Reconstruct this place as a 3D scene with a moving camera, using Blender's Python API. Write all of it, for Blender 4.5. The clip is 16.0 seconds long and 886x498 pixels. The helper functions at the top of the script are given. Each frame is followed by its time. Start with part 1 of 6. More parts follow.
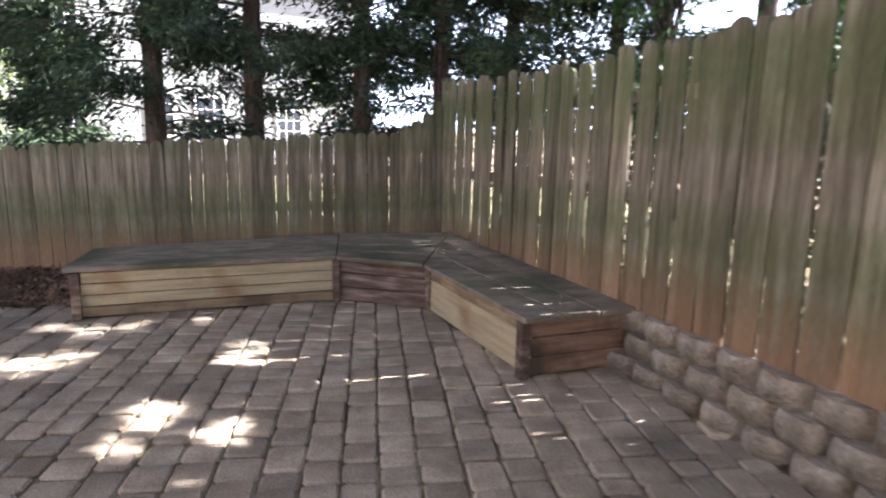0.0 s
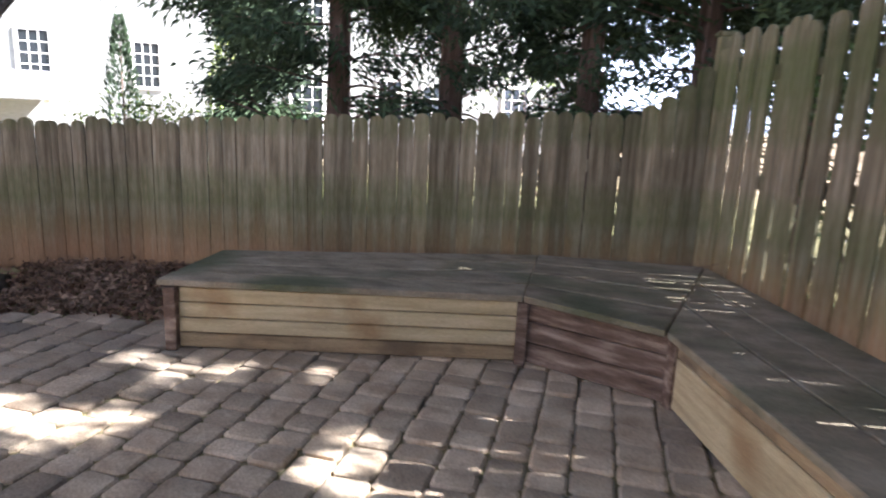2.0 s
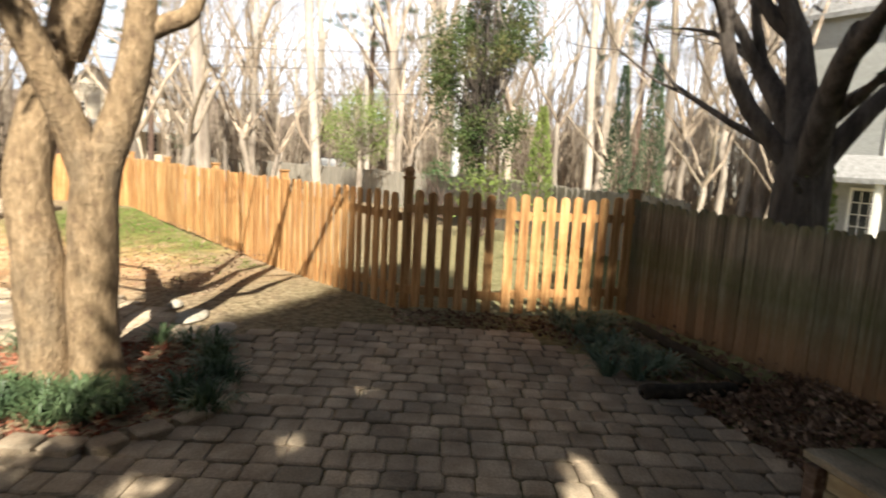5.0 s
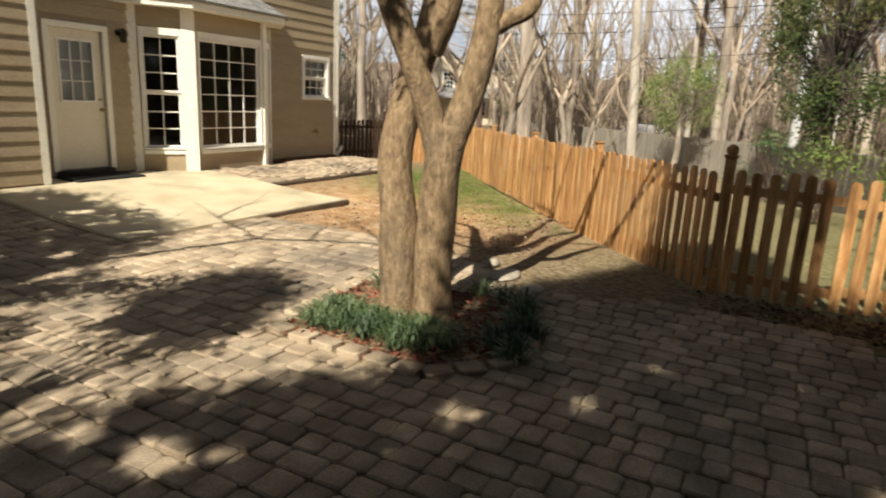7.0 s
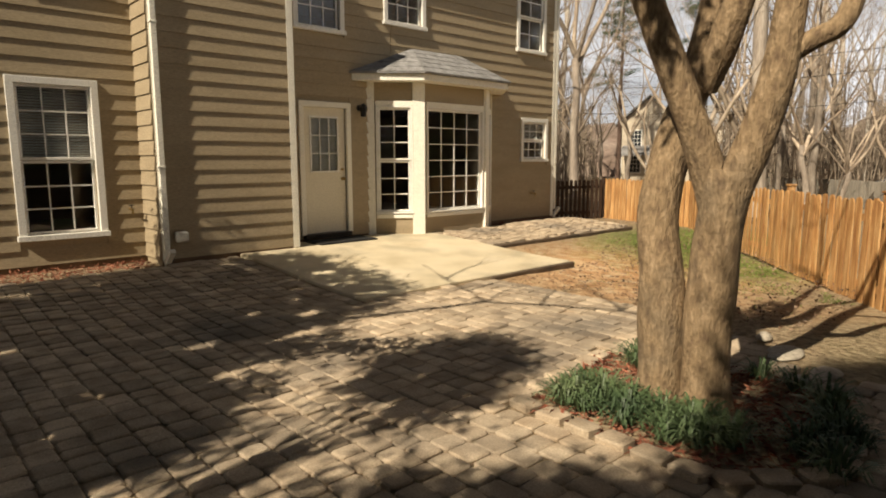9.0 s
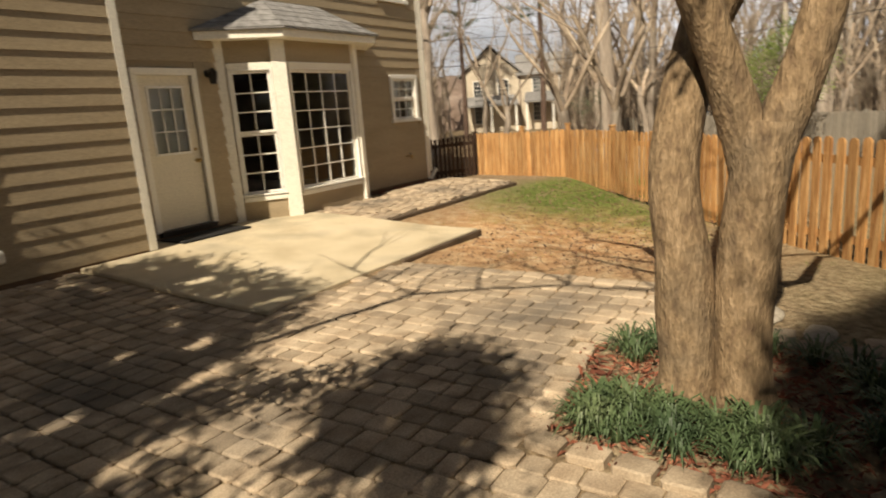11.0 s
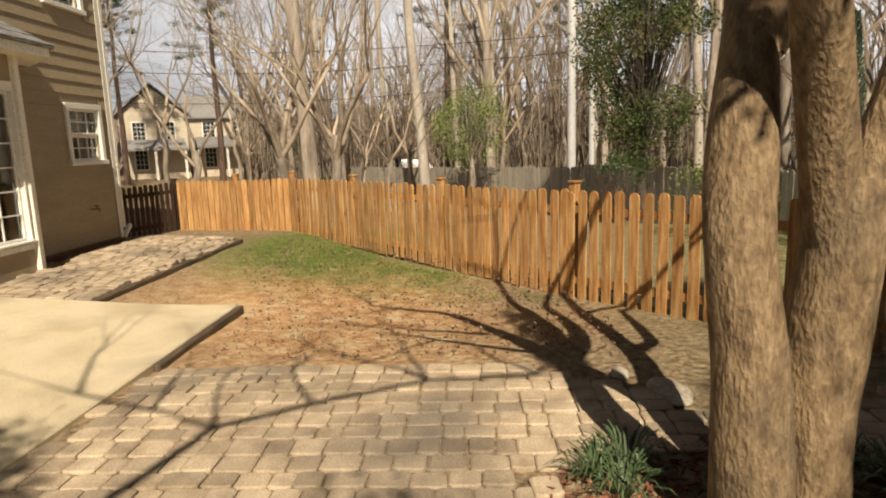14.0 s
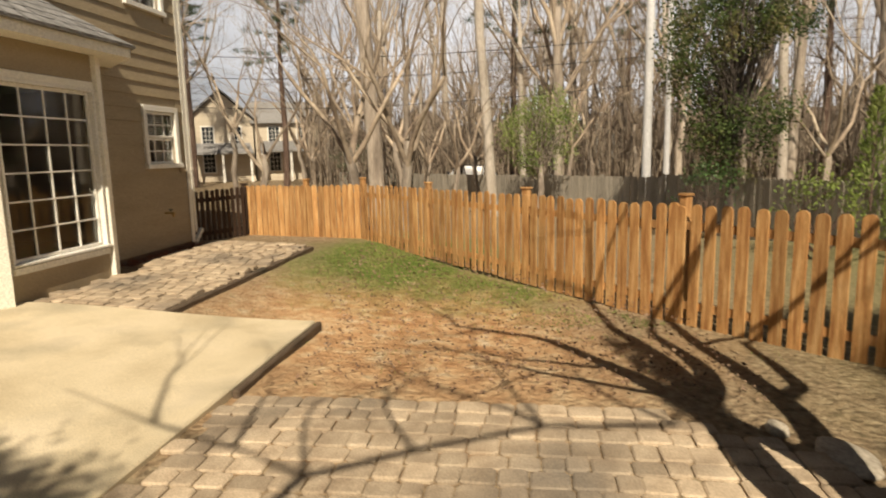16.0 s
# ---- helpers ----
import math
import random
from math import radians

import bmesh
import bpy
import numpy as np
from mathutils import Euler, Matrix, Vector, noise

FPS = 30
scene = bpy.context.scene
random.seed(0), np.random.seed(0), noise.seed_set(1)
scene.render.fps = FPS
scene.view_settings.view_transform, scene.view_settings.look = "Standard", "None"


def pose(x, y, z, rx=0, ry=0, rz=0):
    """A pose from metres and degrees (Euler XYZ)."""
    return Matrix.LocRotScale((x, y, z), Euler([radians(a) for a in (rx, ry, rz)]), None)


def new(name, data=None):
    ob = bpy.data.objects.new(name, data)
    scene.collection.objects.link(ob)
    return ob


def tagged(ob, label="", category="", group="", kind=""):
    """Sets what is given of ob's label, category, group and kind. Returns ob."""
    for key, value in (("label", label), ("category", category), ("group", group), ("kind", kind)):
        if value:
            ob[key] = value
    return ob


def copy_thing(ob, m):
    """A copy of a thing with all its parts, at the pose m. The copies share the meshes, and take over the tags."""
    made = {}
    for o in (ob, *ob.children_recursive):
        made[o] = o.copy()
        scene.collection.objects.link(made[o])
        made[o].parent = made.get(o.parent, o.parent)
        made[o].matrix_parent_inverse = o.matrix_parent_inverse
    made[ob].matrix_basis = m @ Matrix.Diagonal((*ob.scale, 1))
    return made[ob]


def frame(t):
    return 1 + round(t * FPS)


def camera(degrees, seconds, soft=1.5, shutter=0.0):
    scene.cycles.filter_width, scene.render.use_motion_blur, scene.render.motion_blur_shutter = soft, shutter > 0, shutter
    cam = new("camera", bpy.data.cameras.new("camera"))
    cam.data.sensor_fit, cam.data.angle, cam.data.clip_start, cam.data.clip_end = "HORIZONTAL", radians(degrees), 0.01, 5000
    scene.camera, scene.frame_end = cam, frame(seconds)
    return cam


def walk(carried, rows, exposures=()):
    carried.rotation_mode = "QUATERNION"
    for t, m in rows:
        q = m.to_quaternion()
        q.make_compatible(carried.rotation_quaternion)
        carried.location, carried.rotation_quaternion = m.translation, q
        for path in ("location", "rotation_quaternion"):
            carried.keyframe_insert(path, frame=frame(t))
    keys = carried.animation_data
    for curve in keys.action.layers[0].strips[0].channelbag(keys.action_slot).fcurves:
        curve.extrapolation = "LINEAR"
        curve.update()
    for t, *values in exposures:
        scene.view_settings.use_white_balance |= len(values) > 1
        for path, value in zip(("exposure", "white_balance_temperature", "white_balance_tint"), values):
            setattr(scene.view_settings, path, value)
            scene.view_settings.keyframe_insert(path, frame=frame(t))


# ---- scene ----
cam = camera(71.0, 16.0, 1.9, 0.4)
# seconds, x, y, z, heading, pitch, roll
PATH = [
    (0, -7.269, 1.394, 1.377, -186.62, -10.84, 1.33),
    (0.5, -7.340, 0.886, 1.333, -180.75, -10.75, 1.22),
    (1, -7.408, 0.466, 1.327, -176.60, -12.01, 1.03),
    (1.5, -7.468, 0.057, 1.308, -168.80, -11.72, 1.41),
    (2, -7.300, -0.400, 1.256, -166.29, -11.89, 2.65),
    (2.5, -7.165, -0.670, 1.322, -158.16, -9.89, 4.70),
    (3, -7.047, -0.950, 1.413, -145.96, -12.37, 2.58),
    (3.5, -6.967, -1.286, 1.436, -128.72, -12.84, 0.84),
    (4, -7.051, -1.488, 1.387, -118.17, -12.18, 2.26),
    (4.5, -7.276, -1.593, 1.379, -100.06, -10.21, 0.66),
    (5, -7.535, -1.557, 1.489, -89.65, -8.81, 3.06),
    (7.5, -7.782, -1.603, 1.612, -56.04, -11.24, 2.08),
    (8, -7.653, -1.457, 1.549, -49.92, -7.42, 1.74),
    (8.5, -7.617, -1.266, 1.505, -42.46, -8.14, 0.10),
    (11, -7.210, 0.155, 1.594, -56.38, -12.40, -4.33),
    (11.5, -7.090, 0.524, 1.619, -66.84, -11.97, -3.92),
    (12, -6.939, 0.924, 1.655, -70.95, -12.55, -2.71),
    (12.5, -6.791, 1.226, 1.666, -76.71, -13.17, -0.39),
    (13, -6.499, 1.456, 1.597, -79.00, -9.43, -2.36),
    (13.5, -6.311, 1.663, 1.587, -83.97, -11.14, -1.40),
    (14, -6.226, 1.862, 1.613, -87.12, -9.66, -1.85),
    (14.5, -6.102, 1.984, 1.601, -87.33, -8.77, -1.84),
    (15, -5.910, 2.102, 1.618, -86.06, -8.24, -1.75),
    (15.5, -5.774, 2.202, 1.626, -85.04, -10.01, -1.31),
    (16, -5.671, 2.293, 1.621, -82.13, -8.93, -1.21),
]


def held(x, y, z, yaw, pitch, roll):
    return pose(x, y, z, 0, 0, yaw) @ pose(0, 0, 0, 90 + pitch) @ pose(0, 0, 0, 0, 0, roll)


EXPOSURES = [(0, 3.14, 5300, 18), (1.0, 3.07, 5300, 18), (2.5, 3.18, 5300, 16), (3.5, 2.8, 5250, 13), (4.3, 2.0, 5600, 10), (5.0, 1.48, 6200, 8), (7.4, 0.6, 6400, 8), (8.2, 0.48, 6850, 10), (11, 0.38, 7050, 11), (16, 0.31, 7050, 11)]
walk(cam, [(t, held(x, y, z, a, b, c)) for t, x, y, z, a, b, c in PATH], EXPOSURES)

# ---- world and sun ----
SUN_TO = Vector((0.987, 0.16, 0)).normalized()     # the way the light goes, level part
SUN_UP = radians(42)
sky = bpy.data.worlds.new("world")
scene.world = sky
sky.use_nodes = True
nt = sky.node_tree
nt.nodes.clear()
w_out = nt.nodes.new("ShaderNodeOutputWorld")
w_bg = nt.nodes.new("ShaderNodeBackground")
w_sky = nt.nodes.new("ShaderNodeTexSky")
w_sky.sky_type = "NISHITA"
w_sky.sun_disc = False
w_sky.sun_elevation = SUN_UP
w_sky.sun_rotation = math.atan2(-SUN_TO.x, -SUN_TO.y)
w_sky.dust_density = 1.5
w_bg.inputs["Strength"].default_value = 0.0105
# broken white cloud over the blue
w_geo = nt.nodes.new("ShaderNodeTexCoord")
w_map = nt.nodes.new("ShaderNodeMapping")
w_map.inputs["Scale"].default_value = (1.0, 1.0, 2.6)
w_no = nt.nodes.new("ShaderNodeTexNoise")
w_no.inputs["Scale"].default_value = 3.2
w_no.inputs["Detail"].default_value = 6.0
w_ramp = nt.nodes.new("ShaderNodeValToRGB")
w_ramp.color_ramp.elements[0].position = 0.28
w_ramp.color_ramp.elements[1].position = 0.56
w_ramp.color_ramp.elements[0].color = (0.42, 0.42, 0.42, 1)     # thin haze between the clouds
w_mix = nt.nodes.new("ShaderNodeMixRGB")
w_mix.inputs["Color2"].default_value = (66.0, 69.0, 75.0, 1)
nt.links.new(w_geo.outputs["Generated"], w_map.inputs["Vector"])
nt.links.new(w_map.outputs["Vector"], w_no.inputs["Vector"])
nt.links.new(w_no.outputs["Fac"], w_ramp.inputs["Fac"])
w_sep = nt.nodes.new("ShaderNodeSeparateXYZ")
w_low = nt.nodes.new("ShaderNodeMapRange")          # the cloud lies low over the horizon
for k, v in (("From Min", 0.34), ("From Max", 0.56), ("To Min", 1.0), ("To Max", 0.02)):
    w_low.inputs[k].default_value = v
w_mul = nt.nodes.new("ShaderNodeMath")
w_mul.operation = "MULTIPLY"
nt.links.new(w_geo.outputs["Generated"], w_sep.inputs["Vector"])
nt.links.new(w_sep.outputs["Z"], w_low.inputs["Value"])
nt.links.new(w_ramp.outputs["Color"], w_mul.inputs[0])
nt.links.new(w_low.outputs["Result"], w_mul.inputs[1])
nt.links.new(w_mul.outputs["Value"], w_mix.inputs["Fac"])
nt.links.new(w_sky.outputs["Color"], w_mix.inputs["Color1"])
nt.links.new(w_mix.outputs["Color"], w_bg.inputs["Color"])
nt.links.new(w_bg.outputs["Background"], w_out.inputs["Surface"])
sun_data = bpy.data.lights.new("sun", "SUN")
sun_data.energy, sun_data.angle, sun_data.color = 5.0, radians(0.53), (1.0, 0.90, 0.74)
sun = new("sun", sun_data)
sun_way = Vector((SUN_TO.x * math.cos(SUN_UP), SUN_TO.y * math.cos(SUN_UP), -math.sin(SUN_UP)))
sun.matrix_world = Matrix.Translation((-30, -8, 30)) @ sun_way.to_track_quat("-Z", "Y").to_matrix().to_4x4()


# ---- materials ----
def material(name, colours, scale=6.0, stretch=(1, 1, 1), fine=60.0, rough=0.85, bump=0.25, depth=0.01, each=0.0, island=0.0,
             stain=None, stain_scale=1.2, stain_at=(0.5, 0.65), metal=0.0, transmission=0.0, where="Object", splash=None):
    """Two-scale procedural surface: colours is a list spread over a broad noise; fine grain modulates it; stain is a second
    colour in patches; each / island vary the brightness from piece to piece."""
    m = bpy.data.materials.new(name)
    m.use_nodes = True
    t = m.node_tree
    b = t.nodes["Principled BSDF"]
    co = t.nodes.new("ShaderNodeTexCoord")
    mp = t.nodes.new("ShaderNodeMapping")
    mp.inputs["Scale"].default_value = stretch
    t.links.new(co.outputs[where], mp.inputs["Vector"])
    vec = mp.outputs["Vector"]
    info = t.nodes.new("ShaderNodeObjectInfo")
    if each:
        add = t.nodes.new("ShaderNodeVectorMath")
        add.operation = "ADD"
        mul = t.nodes.new("ShaderNodeMath")
        mul.operation = "MULTIPLY"
        mul.inputs[1].default_value = 37.0
        t.links.new(info.outputs["Random"], mul.inputs[0])
        t.links.new(vec, add.inputs[0])
        t.links.new(mul.outputs[0], add.inputs[1])
        vec = add.outputs[0]
    n1 = t.nodes.new("ShaderNodeTexNoise")
    n1.inputs["Scale"].default_value = scale
    n1.inputs["Detail"].default_value = 5.0
    t.links.new(vec, n1.inputs["Vector"])
    r1 = t.nodes.new("ShaderNodeValToRGB")
    k = len(colours)
    while len(r1.color_ramp.elements) < k:
        r1.color_ramp.elements.new(0.5)
    for i, c in enumerate(colours):
        r1.color_ramp.elements[i].position = 0.3 + 0.4 * i / max(1, k - 1)
        r1.color_ramp.elements[i].color = (*c, 1)
    t.links.new(n1.outputs["Fac"], r1.inputs["Fac"])
    col = r1.outputs["Color"]
    n2 = t.nodes.new("ShaderNodeTexNoise")
    n2.inputs["Scale"].default_value = fine
    n2.inputs["Detail"].default_value = 3.0
    t.links.new(vec, n2.inputs["Vector"])
    if stain:
        n3 = t.nodes.new("ShaderNodeTexNoise")
        n3.inputs["Scale"].default_value = stain_scale
        n3.inputs["Detail"].default_value = 4.0
        t.links.new(co.outputs[where], n3.inputs["Vector"])
        r3 = t.nodes.new("ShaderNodeMapRange")
        r3.inputs["From Min"].default_value, r3.inputs["From Max"].default_value = stain_at
        t.links.new(n3.outputs["Fac"], r3.inputs["Value"])
        mx = t.nodes.new("ShaderNodeMixRGB")
        mx.inputs["Color2"].default_value = (*stain, 1)
        t.links.new(r3.outputs["Result"], mx.inputs["Fac"])
        t.links.new(col, mx.inputs["Color1"])
        col = mx.outputs["Color"]
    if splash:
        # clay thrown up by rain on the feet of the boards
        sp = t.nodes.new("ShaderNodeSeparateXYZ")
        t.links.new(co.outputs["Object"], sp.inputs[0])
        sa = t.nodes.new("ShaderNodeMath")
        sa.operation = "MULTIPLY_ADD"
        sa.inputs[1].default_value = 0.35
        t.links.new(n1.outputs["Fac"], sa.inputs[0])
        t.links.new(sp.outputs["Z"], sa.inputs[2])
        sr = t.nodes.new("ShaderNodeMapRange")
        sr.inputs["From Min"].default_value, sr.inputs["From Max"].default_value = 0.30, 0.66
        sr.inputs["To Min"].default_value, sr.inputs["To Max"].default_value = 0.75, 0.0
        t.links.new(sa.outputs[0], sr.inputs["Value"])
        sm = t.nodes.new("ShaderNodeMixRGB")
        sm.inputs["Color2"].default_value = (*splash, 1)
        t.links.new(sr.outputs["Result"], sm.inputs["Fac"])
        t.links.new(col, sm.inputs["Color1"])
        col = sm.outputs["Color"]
    val = t.nodes.new("ShaderNodeMapRange")
    val.inputs["From Min"].default_value, val.inputs["From Max"].default_value = 0.3, 0.7
    val.inputs["To Min"].default_value, val.inputs["To Max"].default_value = 0.78, 1.18
    t.links.new(n2.outputs["Fac"], val.inputs["Value"])
    shade = val.outputs["Result"]
    for amount, socket in ((each, info.outputs["Random"]), (island, None)):
        if not amount:
            continue
        if socket is None:
            g = t.nodes.new("ShaderNodeNewGeometry")
            socket = g.outputs["Random Per Island"]
        mr = t.nodes.new("ShaderNodeMapRange")
        mr.inputs["To Min"].default_value, mr.inputs["To Max"].default_value = 1 - amount, 1 + amount
        t.links.new(socket, mr.inputs["Value"])
        mm = t.nodes.new("ShaderNodeMath")
        mm.operation = "MULTIPLY"
        t.links.new(shade, mm.inputs[0])
        t.links.new(mr.outputs["Result"], mm.inputs[1])
        shade = mm.outputs[0]
    hs = t.nodes.new("ShaderNodeHueSaturation")
    t.links.new(col, hs.inputs["Color"])
    t.links.new(shade, hs.inputs["Value"])
    t.links.new(hs.outputs["Color"], b.inputs["Base Color"])
    b.inputs["Roughness"].default_value = rough
    b.inputs["Metallic"].default_value = metal
    b.inputs["Specular IOR Level"].default_value = 0.3
    if transmission:
        b.inputs["Transmission Weight"].default_value = transmission
    if bump:
        bp = t.nodes.new("ShaderNodeBump")
        bp.inputs["Strength"].default_value = bump
        bp.inputs["Distance"].default_value = depth
        ad = t.nodes.new("ShaderNodeMath")
        ad.operation = "ADD"
        t.links.new(n1.outputs["Fac"], ad.inputs[0])
        t.links.new(n2.outputs["Fac"], ad.inputs[1])
        t.links.new(ad.outputs[0], bp.inputs["Height"])
        t.links.new(bp.outputs["Normal"], b.inputs["Normal"])
    return m


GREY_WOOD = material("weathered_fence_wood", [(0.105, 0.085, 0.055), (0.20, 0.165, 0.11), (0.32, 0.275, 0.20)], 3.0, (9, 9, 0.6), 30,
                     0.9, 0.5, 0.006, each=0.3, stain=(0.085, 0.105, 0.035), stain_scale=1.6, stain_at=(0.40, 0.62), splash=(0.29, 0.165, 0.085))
ORANGE_WOOD = material("stained_cedar_fence", [(0.27, 0.12, 0.042), (0.43, 0.23, 0.088), (0.56, 0.35, 0.16)], 3.0, (9, 9, 0.8), 30,
                       0.8, 0.5, 0.006, each=0.26, stain=(0.22, 0.115, 0.05), stain_scale=1.4, stain_at=(0.5, 0.74))
DARK_WOOD = material("dark_stained_fence", [(0.03, 0.018, 0.012), (0.06, 0.035, 0.022)], 3.0, (9, 9, 0.8), 30, 0.8, 0.4, 0.005, each=0.2)
BENCH_NEW = material("treated_pine_board", [(0.36, 0.29, 0.17), (0.47, 0.385, 0.23), (0.54, 0.45, 0.28)], 2.5, (1, 12, 12), 40, 0.8, 0.35, 0.004,
                     each=0.12, stain=(0.30, 0.20, 0.10), stain_scale=2.0, stain_at=(0.58, 0.75))
BENCH_TOP = material("mossy_bench_top", [(0.15, 0.12, 0.085), (0.235, 0.195, 0.135), (0.31, 0.26, 0.19)], 3.0, (1.5, 3, 3), 45, 0.9, 0.5, 0.005,
                     each=0.1, stain=(0.095, 0.10, 0.055), stain_scale=1.7, stain_at=(0.5, 0.7))
BENCH_OLD = material("dark_rotten_board", [(0.07, 0.045, 0.032), (0.14, 0.095, 0.07), (0.30, 0.23, 0.18)], 4.0, (1, 6, 6), 50, 0.9, 0.6, 0.006, each=0.2)
BENCH_AGED = material("aged_brown_board", [(0.20, 0.14, 0.08), (0.30, 0.22, 0.125), (0.38, 0.29, 0.17)], 2.5, (1, 12, 12), 40, 0.85, 0.4, 0.004, each=0.15, stain=(0.14, 0.10, 0.06), stain_scale=2.5)
BENCH_RED = material("reddish_old_board", [(0.17, 0.095, 0.055), (0.27, 0.165, 0.10), (0.34, 0.22, 0.14)], 2.5, (1, 9, 9), 45, 0.88, 0.5, 0.005, each=0.15, stain=(0.10, 0.065, 0.04), stain_scale=2.5)
EDGE_WOOD = material("brown_edging_wood", [(0.085, 0.06, 0.04), (0.15, 0.11, 0.075)], 5.0, (1, 5, 5), 50, 0.95, 0.7, 0.008, stain=(0.06, 0.05, 0.035))
LOG = material("old_landscape_timber", [(0.03, 0.025, 0.018), (0.07, 0.055, 0.04)], 5.0, (1, 5, 5), 50, 0.95, 0.7, 0.01, stain=(0.05, 0.07, 0.02))
PAVER = material("tumbled_concrete_paver", [(0.31, 0.235, 0.16), (0.43, 0.34, 0.24), (0.53, 0.43, 0.31)], 5.0, (1, 1, 1), 90, 0.92, 0.55, 0.006,
                 each=0.24, island=0.0, stain=(0.19, 0.16, 0.125), stain_scale=0.8, stain_at=(0.5, 0.7), where="Object")
PAVER_FIELD = material("tumbled_paver_field", [(0.31, 0.235, 0.16), (0.43, 0.34, 0.24), (0.53, 0.43, 0.31)], 5.0, (1, 1, 1), 90, 0.92, 0.55,
                       0.006, island=0.24, stain=(0.19, 0.16, 0.125), stain_scale=0.8, stain_at=(0.5, 0.7))
CONCRETE = material("patio_slab_concrete", [(0.54, 0.45, 0.30), (0.64, 0.545, 0.375), (0.70, 0.60, 0.43)], 1.6, (1, 1, 1), 120, 0.9, 0.3, 0.003,
                    stain=(0.33, 0.29, 0.21), stain_scale=0.9, stain_at=(0.5, 0.75))
BLOCK = material("split_face_wall_block", [(0.24, 0.19, 0.135), (0.34, 0.28, 0.21), (0.41, 0.35, 0.27)], 7.0, (1, 1, 1), 45, 0.95, 1.0, 0.025,
                 each=0.15, stain=(0.17, 0.14, 0.10), stain_scale=3.0)
SIDING = material("olive_tan_siding", [(0.31, 0.245, 0.155), (0.345, 0.275, 0.18), (0.375, 0.30, 0.195)], 1.2, (0.6, 0.6, 4), 40, 0.7, 0.12, 0.003)
TRIM = material("cream_trim_paint", [(0.80, 0.77, 0.67), (0.86, 0.83, 0.73)], 2.0, (1, 1, 1), 60, 0.55, 0.08, 0.002)
WHITE = material("white_window_vinyl", [(0.76, 0.74, 0.68), (0.82, 0.80, 0.74)], 2.0, (1, 1, 1), 60, 0.45, 0.05, 0.002)
DOOR_PAINT = material("cream_door_paint", [(0.70, 0.64, 0.50), (0.75, 0.69, 0.55)], 1.5, (1, 1, 1), 50, 0.5, 0.06, 0.002)
FOUNDATION = material("brown_foundation", [(0.14, 0.085, 0.05), (0.20, 0.13, 0.08)], 4.0, (1, 1, 1), 60, 0.9, 0.4, 0.006)
SHINGLE = material("grey_asphalt_shingle", [(0.17, 0.165, 0.16), (0.25, 0.245, 0.24), (0.31, 0.305, 0.30)], 9.0, (1, 1, 1), 140, 0.95, 0.5, 0.004, each=0.12, island=0.12)
BLACK = material("black_metal", [(0.012, 0.012, 0.012), (0.03, 0.028, 0.026)], 6.0, (1, 1, 1), 50, 0.4, 0.1, 0.002)
BRASS = material("tarnished_brass", [(0.36, 0.25, 0.09), (0.45, 0.32, 0.13)], 6.0, (1, 1, 1), 50, 0.35, 0.05, 0.002, metal=0.9)
STEEL = material("galvanised_steel", [(0.42, 0.42, 0.41), (0.52, 0.52, 0.50)], 6.0, (1, 1, 1), 50, 0.4, 0.05, 0.002, metal=0.8)
RUBBER = material("black_rubber_mat", [(0.01, 0.01, 0.01), (0.025, 0.025, 0.025)], 9.0, (1, 1, 1), 90, 0.9, 0.4, 0.004)
BLIND = material("white_blind_slat", [(0.62, 0.60, 0.55), (0.70, 0.68, 0.62)], 2.0, (1, 1, 1), 60, 0.6, 0, 0)
ROOM = material("dim_room_wall", [(0.20, 0.18, 0.15), (0.26, 0.235, 0.20)], 2.0, (1, 1, 1), 40, 0.9, 0, 0)
BARK = material("crape_myrtle_bark", [(0.15, 0.10, 0.06), (0.25, 0.175, 0.10), (0.34, 0.245, 0.15)], 12.0, (2.0, 2.0, 0.8), 34, 0.9, 1.0, 0.014,
                stain=(0.12, 0.095, 0.065), stain_scale=2.2, stain_at=(0.52, 0.72))
BARK_DARK = material("dark_oak_bark", [(0.055, 0.045, 0.04), (0.11, 0.09, 0.075), (0.17, 0.14, 0.115)], 4.0, (3, 3, 0.5), 30, 0.95, 1.0, 0.04)
BARK_RED = material("cypress_bark", [(0.07, 0.045, 0.035), (0.13, 0.085, 0.065), (0.19, 0.13, 0.10)], 5.0, (5, 5, 0.4), 30, 0.95, 0.9, 0.03)
BARK_GREY = material("bare_wood_bark", [(0.16, 0.13, 0.105), (0.28, 0.235, 0.19), (0.40, 0.35, 0.29)], 3.0, (2, 2, 0.4), 20, 0.95, 0.6, 0.03, each=0.3)
BARK_PALE = material("pale_birch_bark", [(0.34, 0.30, 0.25), (0.48, 0.43, 0.37)], 3.0, (2, 2, 0.6), 20, 0.9, 0.4, 0.02)
TWIG = material("bare_twigs", [(0.19, 0.145, 0.11), (0.30, 0.24, 0.18), (0.43, 0.36, 0.28)], 1.0, (1, 1, 1), 8, 0.95, 0, 0, each=0.25, island=0.3)
NEEDLE = material("cypress_foliage", [(0.028, 0.042, 0.024), (0.045, 0.07, 0.034), (0.07, 0.10, 0.045)], 1.5, (1, 1, 1), 14, 0.8, 0, 0, island=0.45, each=0.15)
LEAF = material("holly_leaf", [(0.025, 0.06, 0.018), (0.05, 0.105, 0.03), (0.085, 0.14, 0.04)], 1.5, (1, 1, 1), 14, 0.5, 0, 0, island=0.4)
LEAF_LIGHT = material("fresh_spring_leaf", [(0.10, 0.16, 0.035), (0.17, 0.22, 0.06), (0.22, 0.26, 0.08)], 1.5, (1, 1, 1), 14, 0.7, 0, 0, island=0.4)
